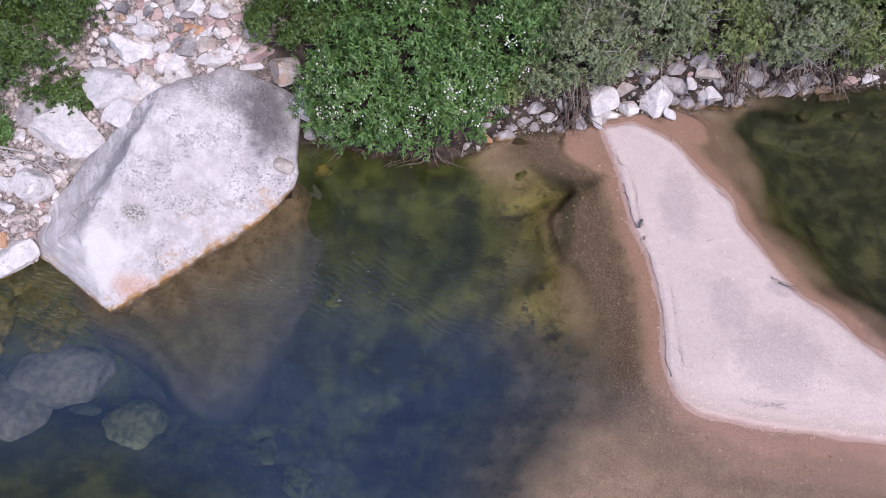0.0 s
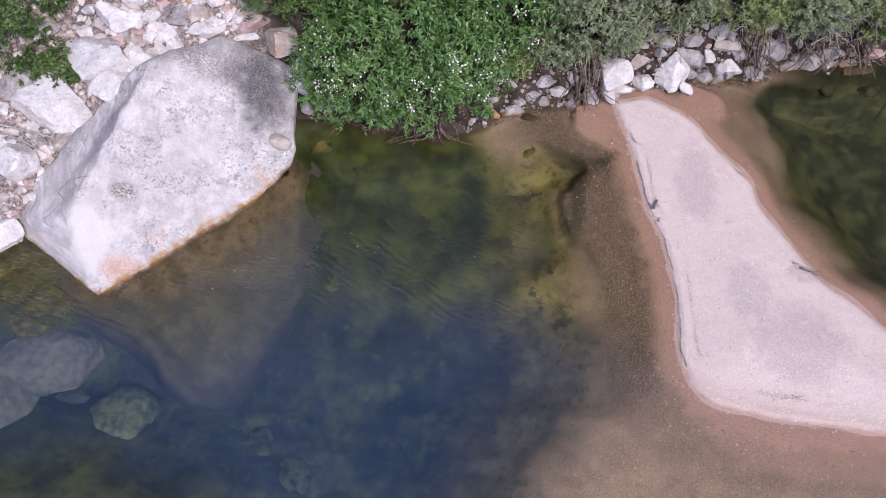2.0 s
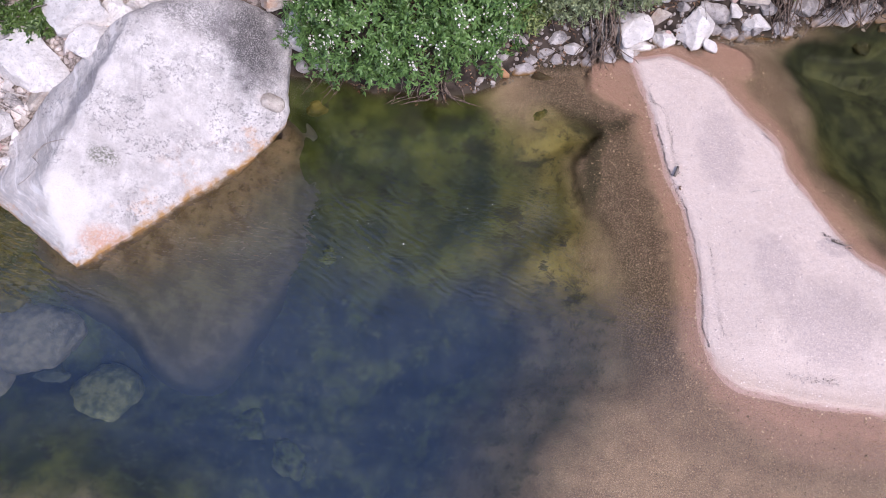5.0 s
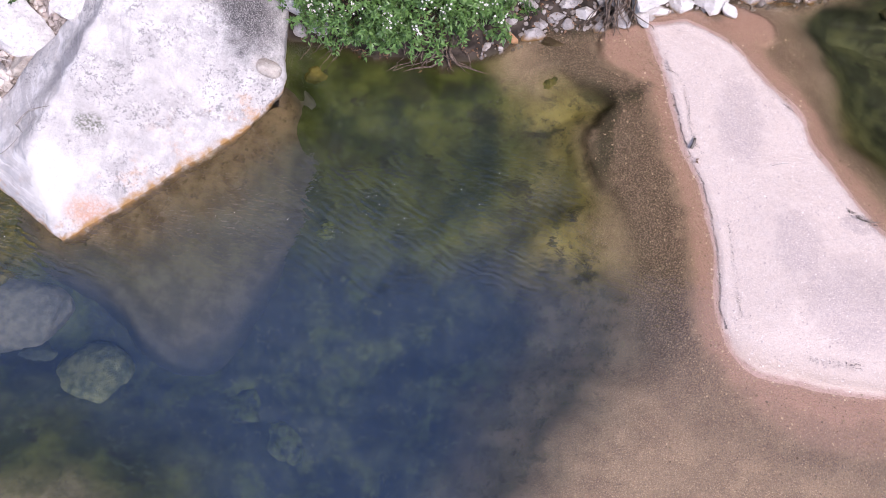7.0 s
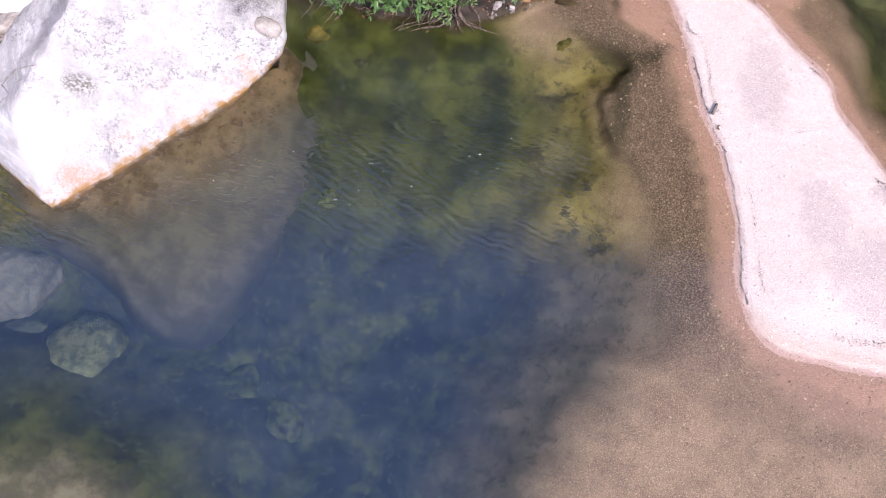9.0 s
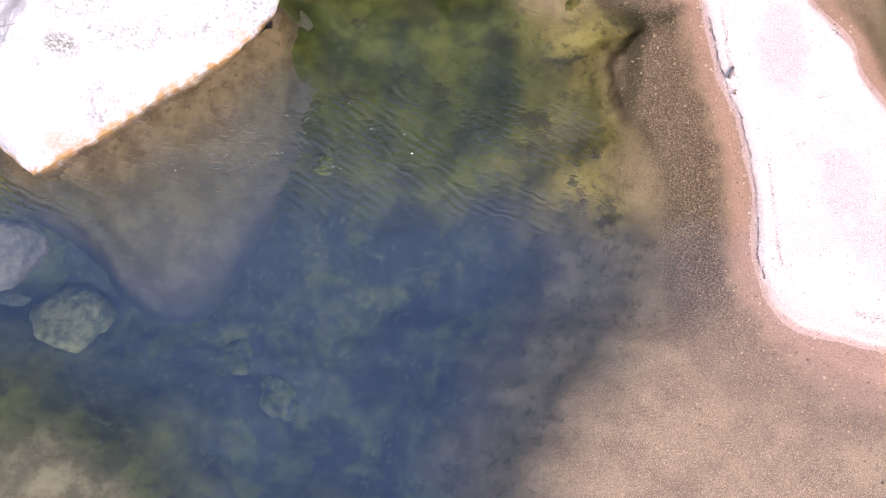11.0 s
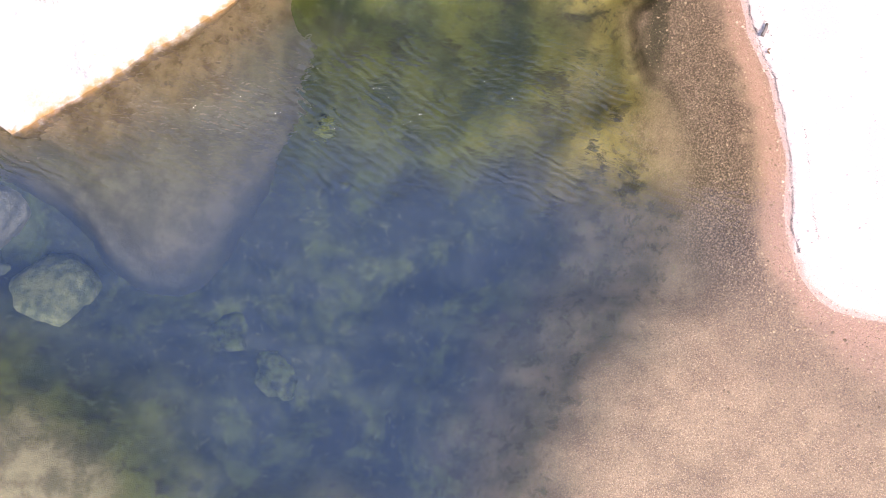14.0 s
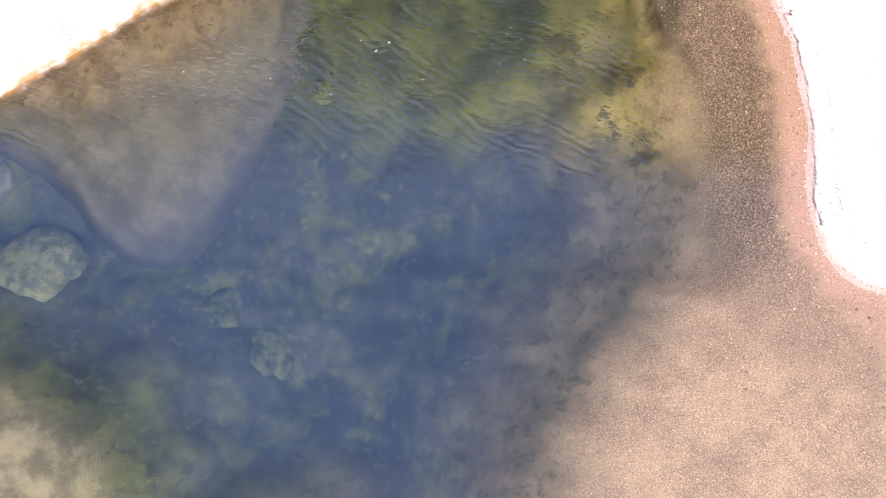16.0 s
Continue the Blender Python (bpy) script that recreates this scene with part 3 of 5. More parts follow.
def land(x, y):
    x, y = np.asarray(x, float), np.asarray(y, float)
    bar, pool = signed_distance(x, y, BAR), signed_distance(x, y, POOL)
    # gravel bar: a low cut step along its edge, then a gentle crown
    up = 0.004 + 0.05 * smooth(bar, 0.0, 0.07) + 0.02 * smooth(bar + 0.05 * wavy(x, y, 1.5, 2.0), 0.14, 0.3) + 0.10 * smooth(bar, 0.2, 1.3)
    up += 0.012 * wavy(x, y, 2.2) * smooth(bar, 0.2, 0.6)
    # shallow shelf round it
    off = np.maximum(-bar, 0)
    shelf = 0.004 - 0.012 * smooth(off, 0.0, 0.2) - 0.035 * smooth(off, 0.2, 0.6) - 0.09 * smooth(off, 0.35, 0.9) - 0.1 * smooth(off, 0.6, 2.5)
    # the deep pool: a short steep lip by the gravel, soft elsewhere, shallower towards the far bank
    cap = 0.5 + 1.0 * smooth(y, 1.3, -1.8)
    dd = pool + 0.16 * wavy(x, y, 1.4, 1.0) + 0.05 * wavy(x, y, 4.3, 2.0)
    lip = 0.22 * smooth(dd, 0.0, 0.15) * smooth(x, 0.8, 2.0) * smooth(y, 0.5, 1.3)
    wide = 1.0 + 2.1 * smooth(y, 1.4, -0.6)
    start = -1.0 * smooth(y, 1.0, -0.4)
    deep = lip + cap * smooth(dd, start, wide)
    deep *= 1 + 0.12 * wavy(x, y, 1.1, 4.0) + 0.06 * wavy(x, y, 2.9, 6.0)
    # the pond beyond the bar
    shore = x - np.interp(y, (-3, -0.58, 0.83, 2.0, 2.75, 4.3, 6), (12.0, 7.6, 6.2, 5.45, 5.2, 4.9, 5.6))
    east = (smooth(shore + 0.25 * wavy(x, y, 1.7, 8.0), 0.1, 1.9) * 0.7 + 0.65 * smooth(shore, 0.7, 2.7)) * smooth(y, -2.6, -0.8)
    bed = shelf - deep - east + (0.003 + 0.017 * smooth(off, 0.5, 1.0)) * wavy(x, y, 3.1, 5.0)
    spit = 0.02 - 0.75 * np.hypot((x - 4.5) * 0.7 + (y - 4.1) * 0.4, (y - 4.1) * 1.2)
    bed = np.maximum(bed, np.minimum(spit, -0.012))
    bed = np.maximum(bed, np.minimum(-0.006, 0.05 * (lobe(x, y) - 0.1) + 3.0 * np.minimum(lobe(x, y) + 0.2, 0)))
    h = np.where(bar > 0, up, bed)
    # far bank and hillside; the rubble bank behind the boulder is flatter
    e = bank_line(x, y)
    flat = smooth(x, -5.6, -7.2)
    rise = 0.45 * smooth(e, 0, 0.5) * (1 - 0.6 * flat) + (0.75 - 0.42 * flat) * np.maximum(e - 0.2, 0)
    rise = rise + 3.6 * np.maximum(y - 6.9 + 0.4 * wavy(x, y, 0.5, 2.0), 0)
    bank = np.where(e > 0, rise, np.maximum(e * (1.3 + 1.7 * smooth(x, 4.6, 5.6)), -0.9))
    bank += 0.08 * wavy(x, y, 1.9, 7.0) * smooth(e, 0.2, 1.0)
    bank = np.minimum(bank, 30 + 0.02 * e)
    h = np.where(e > 0, np.maximum(h, bank), np.where((e > -0.7) & (bar <= 0), np.maximum(h, bank - 0.03), h))
    # the near bank, behind the camera
    return np.maximum(h, -0.6 + np.clip((-9.0 - y) * 0.35, -3, 9) + 0.05 * wavy(x, y, 0.8))


def spread(low, high, step, far):
    inner = np.arange(low, high + step / 2, step)
    grow = step * np.cumsum(1.22 ** np.arange(1, 60))
    grow = grow[grow < far]
    return np.concatenate([(low - grow)[::-1], inner, high + grow])


def build_land():
    xs, ys = spread(-10.5, 10.5, 0.05, 600), spread(-5.6, 7.5, 0.05, 600)
    gx, gy = np.meshgrid(xs, ys)
    verts = np.stack([gx, gy, land(gx, gy)], -1).reshape(-1, 3)
    w = len(xs)
    i = (np.arange(len(ys) - 1)[:, None] * w + np.arange(w - 1)[None]).ravel()
    faces = np.stack([i, i + 1, i + 1 + w, i + w], 1)
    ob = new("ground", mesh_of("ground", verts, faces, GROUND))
    for key, values in (("bank", bank_line(gx, gy)), ("shore", np.maximum(signed_distance(gx, gy, BAR), np.minimum(lobe(gx, gy), 0.0) - 0.13)),
                        ("lip", signed_distance(gx, gy, POOL))):
        ob.data.attributes.new(key, "FLOAT", "POINT").data.foreach_set("value", np.clip(values, -5, 5).ravel())
    tagged(ob, "pink granite sand bar, silty river bed and earth bank", "ground", kind="structure")


def slab_top(gx, gy):
    """Height of the sunken shelf that runs out from under the boulder."""
    edge = curve_points([(-6.35, 0.5), (-6.0, 0.08), (-5.2, -0.25), (-4.75, -0.68), (-4.42, -1.05), (-4.12, -1.36), (-3.82, -1.4), (-3.2, -1.1), (-2.68, -0.45),
                         (-2.5, 0.4), (-2.5, 1.75), (-2.8, 2.8), (-4.5, 2.6), (-5.6, 1.6)], 6)
    inside = signed_distance(gx, gy, edge) + 0.05 * wavy(gx, gy, 2.6, 3.0)
    dip = (gx + 4.6) * 0.17 - (gy - 0.85) * 0.235
    z = -0.1 - np.maximum(dip, -0.35) * (1 + 0.25 * smooth(dip, 0.2, 0.7)) + 0.02 * wavy(gx, gy, 2.1, 1.0) + 0.012 * wavy(gx, gy, 5.0, 4.0)
    east = smooth(gx, -3.7, -2.4) * smooth(gy, 0.8, -1.2)
    z = np.minimum(z, -0.05) - 0.4 * east
    # a rounded rim with one ledge on the left, a soft roll-off elsewhere
    z -= (0.28 * smooth(inside, 0.2, -0.2) + 1.1 * smooth(inside, -0.22, -0.6)) * (1 - east)
    z -= 1.1 * smooth(inside, 0.55, -0.45) * east
    return z


def build_water():
    xs, ys = spread(-10.4, 10.4, 0.1, 60), spread(-5.6, 5.6, 0.1, 6)
    gx, gy = np.meshgrid(xs, ys)
    verts = np.stack([gx, gy, gx * 0], -1).reshape(-1, 3)
    w = len(xs)
    i = (np.arange(len(ys) - 1)[:, None] * w + np.arange(w - 1)[None]).ravel()
    ob = new("water", mesh_of("water", verts, np.stack([i, i + 1, i + 1 + w, i + w], 1), WATER))
    ob.data.attributes.new("depth", "FLOAT", "POINT").data.foreach_set("value", np.clip(-np.maximum(land(gx, gy), slab_top(gx, gy)), 0, 2.5).ravel())
    ob.visible_shadow = False
    tagged(ob, "clear still river pool with small ripples", "water", kind="structure")


build_land()
build_water()


# ---- stones ----
def sphere_points(level):
    bm = bmesh.new()
    bmesh.ops.create_icosphere(bm, subdivisions=level, radius=1.0)
    v = np.array([p.co[:] for p in bm.verts])
    f = [[p.index for p in q.verts] for q in bm.faces]
    bm.free()
    return v, f


SPHERES = {k: sphere_points(k) for k in (1, 2, 3, 4, 6)}


def cut_stone(normals, offsets, level, round_=14.0, rough=0.03, seed=0, bumps=2.5):
    """A stone cut by planes out of a ball, with softened edges and an uneven skin. Offsets are from its middle."""
    v, f = SPHERES[level]
    k = v @ normals.T / offsets
    top = k.max(1, keepdims=True)
    k = top[:, 0] + np.log(np.exp(np.clip(round_ * (k / top - 1), -60, 0)).sum(1)) * top[:, 0] / round_
    p = v / np.maximum(k, 0.05)[:, None]
    size = np.abs(p).max()
    shift = [noise.fractal(Vector(q) * (bumps / size) + Vector((seed * 3.1, seed, 0)), 0.9, 2.1, 4 if level < 6 else 6) for q in p]
    return p + v * (np.array(shift) * rough * size)[:, None], f


def stone_points(seed, level=3, edge=55.0, faces=8):
    rng = np.random.default_rng(seed)
    n = rng.normal(size=(faces, 3))
    n /= np.linalg.norm(n, axis=1)[:, None]
    n = np.vstack([n, -n[: faces // 2] + 0.35 * rng.normal(size=(faces // 2, 3)), np.eye(3), -np.eye(3)])
    n /= np.linalg.norm(n, axis=1)[:, None]
    d = np.concatenate([rng.uniform(0.4, 0.72, faces + faces // 2), rng.uniform(0.9, 1.1, 6)])
    p, f = cut_stone(n, d, level, edge, 0.045, seed, 3.5)
    return p / np.abs(p).max(0) * 0.5, f


def stone_mesh(name, seed, material, level=3, edge=55.0):
    p, f = stone_points(seed, level, edge)
    me = mesh_of(name, p, f, material)
    me.set_sharp_from_angle(angle=radians(26))
    return me


KINDS = {}
for key, mat in (("pale", PALE), ("grey", GREY), ("pink", PINK), ("orange", ORANGE), ("buff", BUFF), ("mossy", MOSSY)):
    KINDS[key] = [stone_mesh(key + "_stone", 11 * i + len(key), mat, 4, 260.0 if key != "mossy" else 11.0) for i in range(7)]
WORDS = {"pale": "pale grey angular rock on the bank", "grey": "dark grey angular rock wedged in the bank", "pink": "pinkish granite rock on the rubble slope",
         "orange": "rust orange rock on the rubble slope", "buff": "buff stained pale rock on the bank", "mossy": "rounded algae-covered rock on the river bed"}
COUNT = [0]


def rock(kind, x, y, z, sx, sy, sz, turn=0.0, tip=0.0, lean=0.0, shape=None, label="", group="bank rocks"):
    COUNT[0] += 1
    me = KINDS[kind][(COUNT[0] * 5 if shape is None else shape) % 7]
    ob = new("rock", me)
    ob.matrix_basis = pose(x, y, z, tip, lean, turn) @ Matrix.Diagonal((sx, sy, sz, 1))
    return tagged(ob, label or WORDS[kind], "rock", group)


def build_boulder():
    """The great pale boulder that leans into the pool, its foot under water."""
    c = np.array((-4.6, 2.2, 0.1))
    def plane(a, b, d):
        a, b, d = np.array(a, float), np.array(b, float), np.array(d, float)
        n = np.cross(b - a, d - a)
        n /= np.linalg.norm(n)
        o = n @ (a - c)
        return (n, o) if o > 0 else (-n, -o)
    cuts = [
        plane(*FACES["front"]), plane(*FACES["left"]), plane(*FACES["cap"]), plane(*FACES["right"]), plane(*FACES["right_low"]),
        plane(*FACES["back"]), plane(*FACES["back_left"]), plane(*FACES["nose"]), plane(*FACES["foot"]), plane(*FACES["nose_low"]),
        plane(*FACES["back_right"]), plane(*FACES["shoulder"]),
        (np.array((0, 0, -1.0)), 1.3), (np.array((0, 0, 1.0)), 2.1),
    ]
    n, d = np.array([q for q, _ in cuts]), np.array([q for _, q in cuts])
    p, f = cut_stone(n, d, 6, 60.0, 0.02, 4, 7.0)
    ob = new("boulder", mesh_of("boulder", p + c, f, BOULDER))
    tagged(ob, "huge pale quartzite boulder with grey lichen, foot in water", "boulder")
    return ob


FACES = {
    "front": ((-5.78, -0.06, 0), (-3.47, 1.8, 0), (-5.64, 2.39, 1.35)),
    "nose": ((-5.78, -0.06, 0), (-6.78, 0.66, 0), (-6.3, 0.96, 0.74)),
    "nose_low": ((-5.78, -0.09, -0.03), (-6.8, 0.67, -0.03), (-5.95, 0.9, -0.9)),
    "left": ((-6.28, 1.0, 0.76), (-5.1, 3.1, 1.62), (-7.3, 1.75, 0.22)),
    "back_left": ((-7.42, 1.8, 0), (-5.75, 3.3, 1.15), (-7.2, 2.3, -0.4)),
    "back": ((-4.13, 4.22, 1.62), (-5.0, 3.72, 1.6), (-4.3, 4.75, 0)),
    "cap": ((-4.05, 4.05, 1.55), (-3.1, 2.7, 0.42), (-2.78, 3.75, 0.55)),
    "back_right": ((-4.0, 4.19, 1.58), (-2.86, 4.3, 0.62), (-3.4, 4.7, 0.3)),
    "shoulder": ((-4.7, 3.72, 1.6), (-3.6, 4.3, 1.32), (-4.2, 3.5, 1.66)),
    "right": ((-2.74, 3.74, 0.78), (-2.76, 2.72, 0.22), (-2.86, 3.5, -0.5)),
    "right_low": ((-2.78, 2.7, 0.2), (-3.45, 1.8, 0), (-2.75, 2.3, -0.6)),
    "foot": ((-5.78, -0.1, 0), (-3.47, 1.75, 0), (-4.4, 0.5, -0.7)),
}
build_boulder()


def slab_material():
    """Brown rock under water; its deeper half turns grey-green and then blue-grey, the water's haze painted into the
    stone.
    """
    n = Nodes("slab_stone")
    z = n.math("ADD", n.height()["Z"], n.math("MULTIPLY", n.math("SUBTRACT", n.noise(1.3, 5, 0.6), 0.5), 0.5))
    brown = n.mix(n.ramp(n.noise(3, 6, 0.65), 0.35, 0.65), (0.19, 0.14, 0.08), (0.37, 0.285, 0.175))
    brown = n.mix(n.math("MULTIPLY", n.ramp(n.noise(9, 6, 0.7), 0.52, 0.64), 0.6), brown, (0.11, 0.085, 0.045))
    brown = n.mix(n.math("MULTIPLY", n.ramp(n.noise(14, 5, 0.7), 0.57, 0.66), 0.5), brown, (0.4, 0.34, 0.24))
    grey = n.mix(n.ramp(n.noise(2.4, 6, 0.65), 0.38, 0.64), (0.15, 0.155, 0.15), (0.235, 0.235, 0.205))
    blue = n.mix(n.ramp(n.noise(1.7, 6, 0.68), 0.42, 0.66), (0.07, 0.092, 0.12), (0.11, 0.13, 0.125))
    # depth haze as colour: brown fades to grey, then blue
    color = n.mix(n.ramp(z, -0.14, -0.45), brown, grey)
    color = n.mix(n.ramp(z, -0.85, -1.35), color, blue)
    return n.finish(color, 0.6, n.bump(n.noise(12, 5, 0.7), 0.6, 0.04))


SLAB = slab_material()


def build_slab():
    """The boulder's broad shelf under water: a smooth sheet of rock that slopes down into the pool and ends in a rounded edge."""
    gx, gy = np.meshgrid(np.arange(-7.1, -1.7, 0.06), np.arange(-2.6, 3.1, 0.06))
    z = slab_top(gx, gy)
    bm = bmesh.new()
    vs = [bm.verts.new(p) for p in np.stack([gx, gy, z], -1).reshape(-1, 3)]
    w = gx.shape[1]
    for r in range(gx.shape[0] - 1):
        for k in range(w - 1):
            bm.faces.new((vs[r * w + k], vs[r * w + k + 1], vs[r * w + k + 1 + w], vs[r * w + k + w])).smooth = True
    bmesh.ops.solidify(bm, geom=bm.faces[:], thickness=0.5)
    me = bpy.data.meshes.new("sunken_slab")
    bm.to_mesh(me)
    bm.free()
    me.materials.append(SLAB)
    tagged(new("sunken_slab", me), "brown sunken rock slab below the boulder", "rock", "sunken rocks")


build_slab()
# a loaf-shaped stone that lies on the boulder's edge
def build_loaf():
    v, f = SPHERES[4]
    p = np.sign(v) * np.abs(v) ** 0.8 * np.array((0.205, 0.14, 0.1))
    p += v * np.array([0.012 * noise.noise(Vector(q) * 3) for q in v])[:, None]
    ob = new("rock", mesh_of("rock", p, f, BUFF))
    ob.matrix_basis = pose(-2.97, 2.8, 0.4, -14, 12, -22)
    tagged(ob, "small loaf-shaped buff stone resting on the boulder", "rock", "loose stones")


build_loaf()

# far bank wall
rock("pale", 3.06, 4.51, 0.36, 0.68, 0.85, 0.72, 12, 10)
rock("buff", 3.50, 4.72, 0.45, 0.43, 0.36, 0.30, 0, 0)
rock("pale", 3.60, 4.52, 0.09, 0.52, 0.42, 0.36, -10, 0)
rock("pale", 4.08, 4.65, 0.26, 0.69, 0.79, 0.67, 25, 12)
rock("pale", 3.23, 4.34, 0.03, 0.54, 0.23, 0.20, 5, 0)
rock("grey", 4.49, 4.88, 0.28, 0.41, 0.70, 0.59, 80, 0)
rock("pale", 4.79, 4.89, 0.36, 0.32, 0.44, 0.37, 30, 15)
rock("buff", 5.13, 4.97, 0.60, 0.57, 0.34, 0.29, -15, 0)
rock("pale", 5.22, 4.80, 0.20, 0.58, 0.51, 0.43, -35, 10)
rock("grey", 4.75, 4.71, 0.06, 0.36, 0.33, 0.28, 0, 0)
rock("grey", 5.05, 4.69, 0.03, 0.29, 0.22, 0.18, 0, 0)
rock("pale", 4.37, 4.40, 0.03, 0.28, 0.40, 0.34, 60, 25)
rock("pale", 5.72, 4.69, -0.02, 0.22, 0.24, 0.21, 0, 0)
rock("grey", 6.05, 5.14, 0.25, 0.79, 0.64, 0.55, 0, 0)
rock("grey", 5.78, 5.31, 0.85, 0.53, 0.63, 0.54, 0, 0)
rock("pale", 5.37, 4.62, -0.05, 0.34, 0.14, 0.12, 0, 0)
rock("pale", 2.01, 4.21, 0.17, 0.42, 0.28, 0.24, 0, 0)
rock("grey", 1.12, 3.84, 0.03, 0.52, 0.25, 0.21, 0, 0)
rock("orange", 0.81, 3.73, 0.06, 0.23, 0.23, 0.19, 0, 0)
rock("grey", 2.57, 4.15, 0.09, 0.37, 0.39, 0.33, 0, 0)
rock("pink", 8.02, 5.23, 0.11, 0.51, 0.28, 0.24, 0, 0)
rock("buff", 7.56, 5.12, -0.03, 0.40, 0.28, 0.23, 0, 0)
rock("pale", 7.12, 4.99, 0.00, 0.20, 0.20, 0.17, 0, 0)
rock("grey", 6.78, 5.10, 0.11, 0.72, 0.50, 0.42, 0, 0)
rock("grey", 4.92, 5.16, 0.79, 0.50, 0.37, 0.32, 20, 0)
rock("grey", 3.94, 4.96, 0.68, 0.49, 0.32, 0.27, 0, 0)
rock("grey", 3.39, 4.92, 0.71, 0.48, 0.31, 0.27, 0, 0)
rock("grey", 2.79, 4.56, 0.55, 0.40, 0.36, 0.30, 0, 0)
rock("grey", 6.42, 5.00, -0.01, 0.42, 0.32, 0.27, 0, 0)
rock("grey", 1.55, 4.11, 0.17, 0.34, 0.23, 0.20, 0, 0)
rock("grey", 1.28, 4.00, 0.09, 0.30, 0.21, 0.17, 0, 0)
rock("grey", 1.70, 4.24, 0.41, 0.39, 0.26, 0.22, 0, 0)
rock("grey", 2.31, 4.30, 0.35, 0.35, 0.28, 0.24, 0, 0)
rock("grey", 1.04, 4.11, 0.48, 0.35, 0.23, 0.20, 0, 0)
rock("buff", 2.64, 4.42, 0.38, 0.40, 0.30, 0.26, 0, 0)
rock("grey", 7.80, 5.07, -0.26, 0.65, 0.32, 0.28, 0, 0)
rock("pale", 8.50, 5.34, 0.10, 0.46, 0.26, 0.22, 0, 0)
rock("grey", 7.20, 5.21, 0.19, 0.50, 0.33, 0.28, 0, 0)
rock("grey", 4.45, 5.06, 0.65, 0.42, 0.29, 0.25, 0, 0)
rock("grey", 5.36, 4.90, 0.44, 0.37, 0.32, 0.27, 0, 0)
rock("grey", 1.46, 3.79, -0.17, 0.45, 0.16, 0.13, 0, 0)
rock("grey", 0.76, 3.85, 0.33, 0.30, 0.21, 0.17, 0, 0)
# rubble slope behind the boulder and the shore beside it: the larger ones
rock("pale", -6.97, 3.24, 0.83, 1.84, 1.11, 0.78, -12, 6, shape=2)
rock("pale", -6.10, 3.88, 1.33, 0.96, 1.28, 1.03, 75, 10, shape=1)
rock("pale", -5.70, 3.41, 1.09, 0.96, 0.74, 0.59, 35, 5, shape=4)
rock("pale", -5.53, 3.93, 1.31, 0.49, 0.54, 0.46, 20, 10)
rock("pale", -5.25, 3.90, 1.15, 0.51, 0.61, 0.51, 55, 10)
rock("pale", -4.85, 4.25, 1.24, 0.37, 0.44, 0.37, 0, 0)
rock("pale", -4.34, 4.48, 1.32, 0.76, 0.39, 0.33, 0, 0)
rock("orange", -4.83, 4.98, 1.70, 0.48, 0.25, 0.22, 10, 0)
rock("orange", -4.58, 4.96, 1.62, 0.33, 0.25, 0.21, -20, 0)
rock("buff", -4.48, 4.80, 1.51, 0.35, 0.52, 0.45, 70, 15)
rock("pale", -4.70, 5.28, 1.95, 0.59, 0.41, 0.35, 0, 0)
rock("pale", -5.45, 4.70, 1.88, 0.48, 0.41, 0.35, 20, 0)
rock("pale", -5.74, 4.36, 1.74, 0.63, 0.66, 0.56, 50, 0)
rock("pale", -5.22, 4.51, 1.61, 0.33, 0.33, 0.28, 0, 0)
rock("grey", -4.76, 4.58, 1.47, 0.47, 0.30, 0.25, -15, 0)
rock("grey", -4.98, 4.76, 1.61, 0.40, 0.35, 0.30, 0, 0)
rock("buff", -6.67, 2.73, 0.54, 0.61, 0.54, 0.46, 60, 0)
rock("grey", -7.49, 3.51, 1.06, 1.11, 0.62, 0.53, 10, 0)
rock("pale", -7.32, 2.11, 0.62, 0.84, 0.77, 0.66, 30, 0)
rock("pale", -7.87, 2.14, 0.64, 0.40, 0.57, 0.48, 70, 0)
rock("pale", -7.79, 1.75, 0.46, 0.30, 0.47, 0.40, 80, 0)
rock("pale", -7.52, 1.02, 0.13, 0.95, 0.79, 0.67, 25, 0)
rock("orange", -7.86, 1.21, 0.28, 0.25, 0.34, 0.29, 0, 0)
rock("buff", -7.32, 1.71, 0.42, 0.18, 0.16, 0.14, 0, 0)
rock("pale", -7.05, 2.10, 0.41, 0.19, 0.19, 0.16, 0, 0)
rock("buff", -7.17, 1.86, 0.37, 0.18, 0.16, 0.14, 0, 0)
rock("grey", -7.13, 2.60, 0.56, 0.40, 0.26, 0.22, 0, 0)
rock("pale", -7.80, 2.54, 0.74, 0.36, 0.22, 0.18, 0, 0)
rock("pale", -7.51, 2.48, 0.72, 0.29, 0.21, 0.18, 0, 0)
rock("pink", -3.50, 4.76, 1.33, 0.69, 0.54, 0.46, 0, 0)
rock("buff", -2.97, 4.50, 1.11, 0.82, 0.72, 0.61, -20, 0)
rock("pale", -2.65, 4.21, 0.81, 0.42, 0.49, 0.42, 20, 0)
rock("pale", -2.62, 3.95, 0.52, 0.44, 0.53, 0.45, 60, 0)
rock("grey", -2.61, 3.73, 0.14, 0.27, 0.30, 0.25, 0, 0)
rock("pale", -2.27, 3.75, 0.13, 0.46, 0.39, 0.33, -20, 0)
rock("pale", -3.58, 4.51, 1.16, 0.53, 0.24, 0.21, 0, 0)
rock("pale", -4.12, 4.67, 1.34, 0.54, 0.30, 0.25, 0, 0)
rock("pale", -3.78, 4.78, 1.38, 0.37, 0.27, 0.23, 0, 0)
rock("pale", -5.09, 4.35, 1.38, 0.37, 0.32, 0.27, 0, 0)
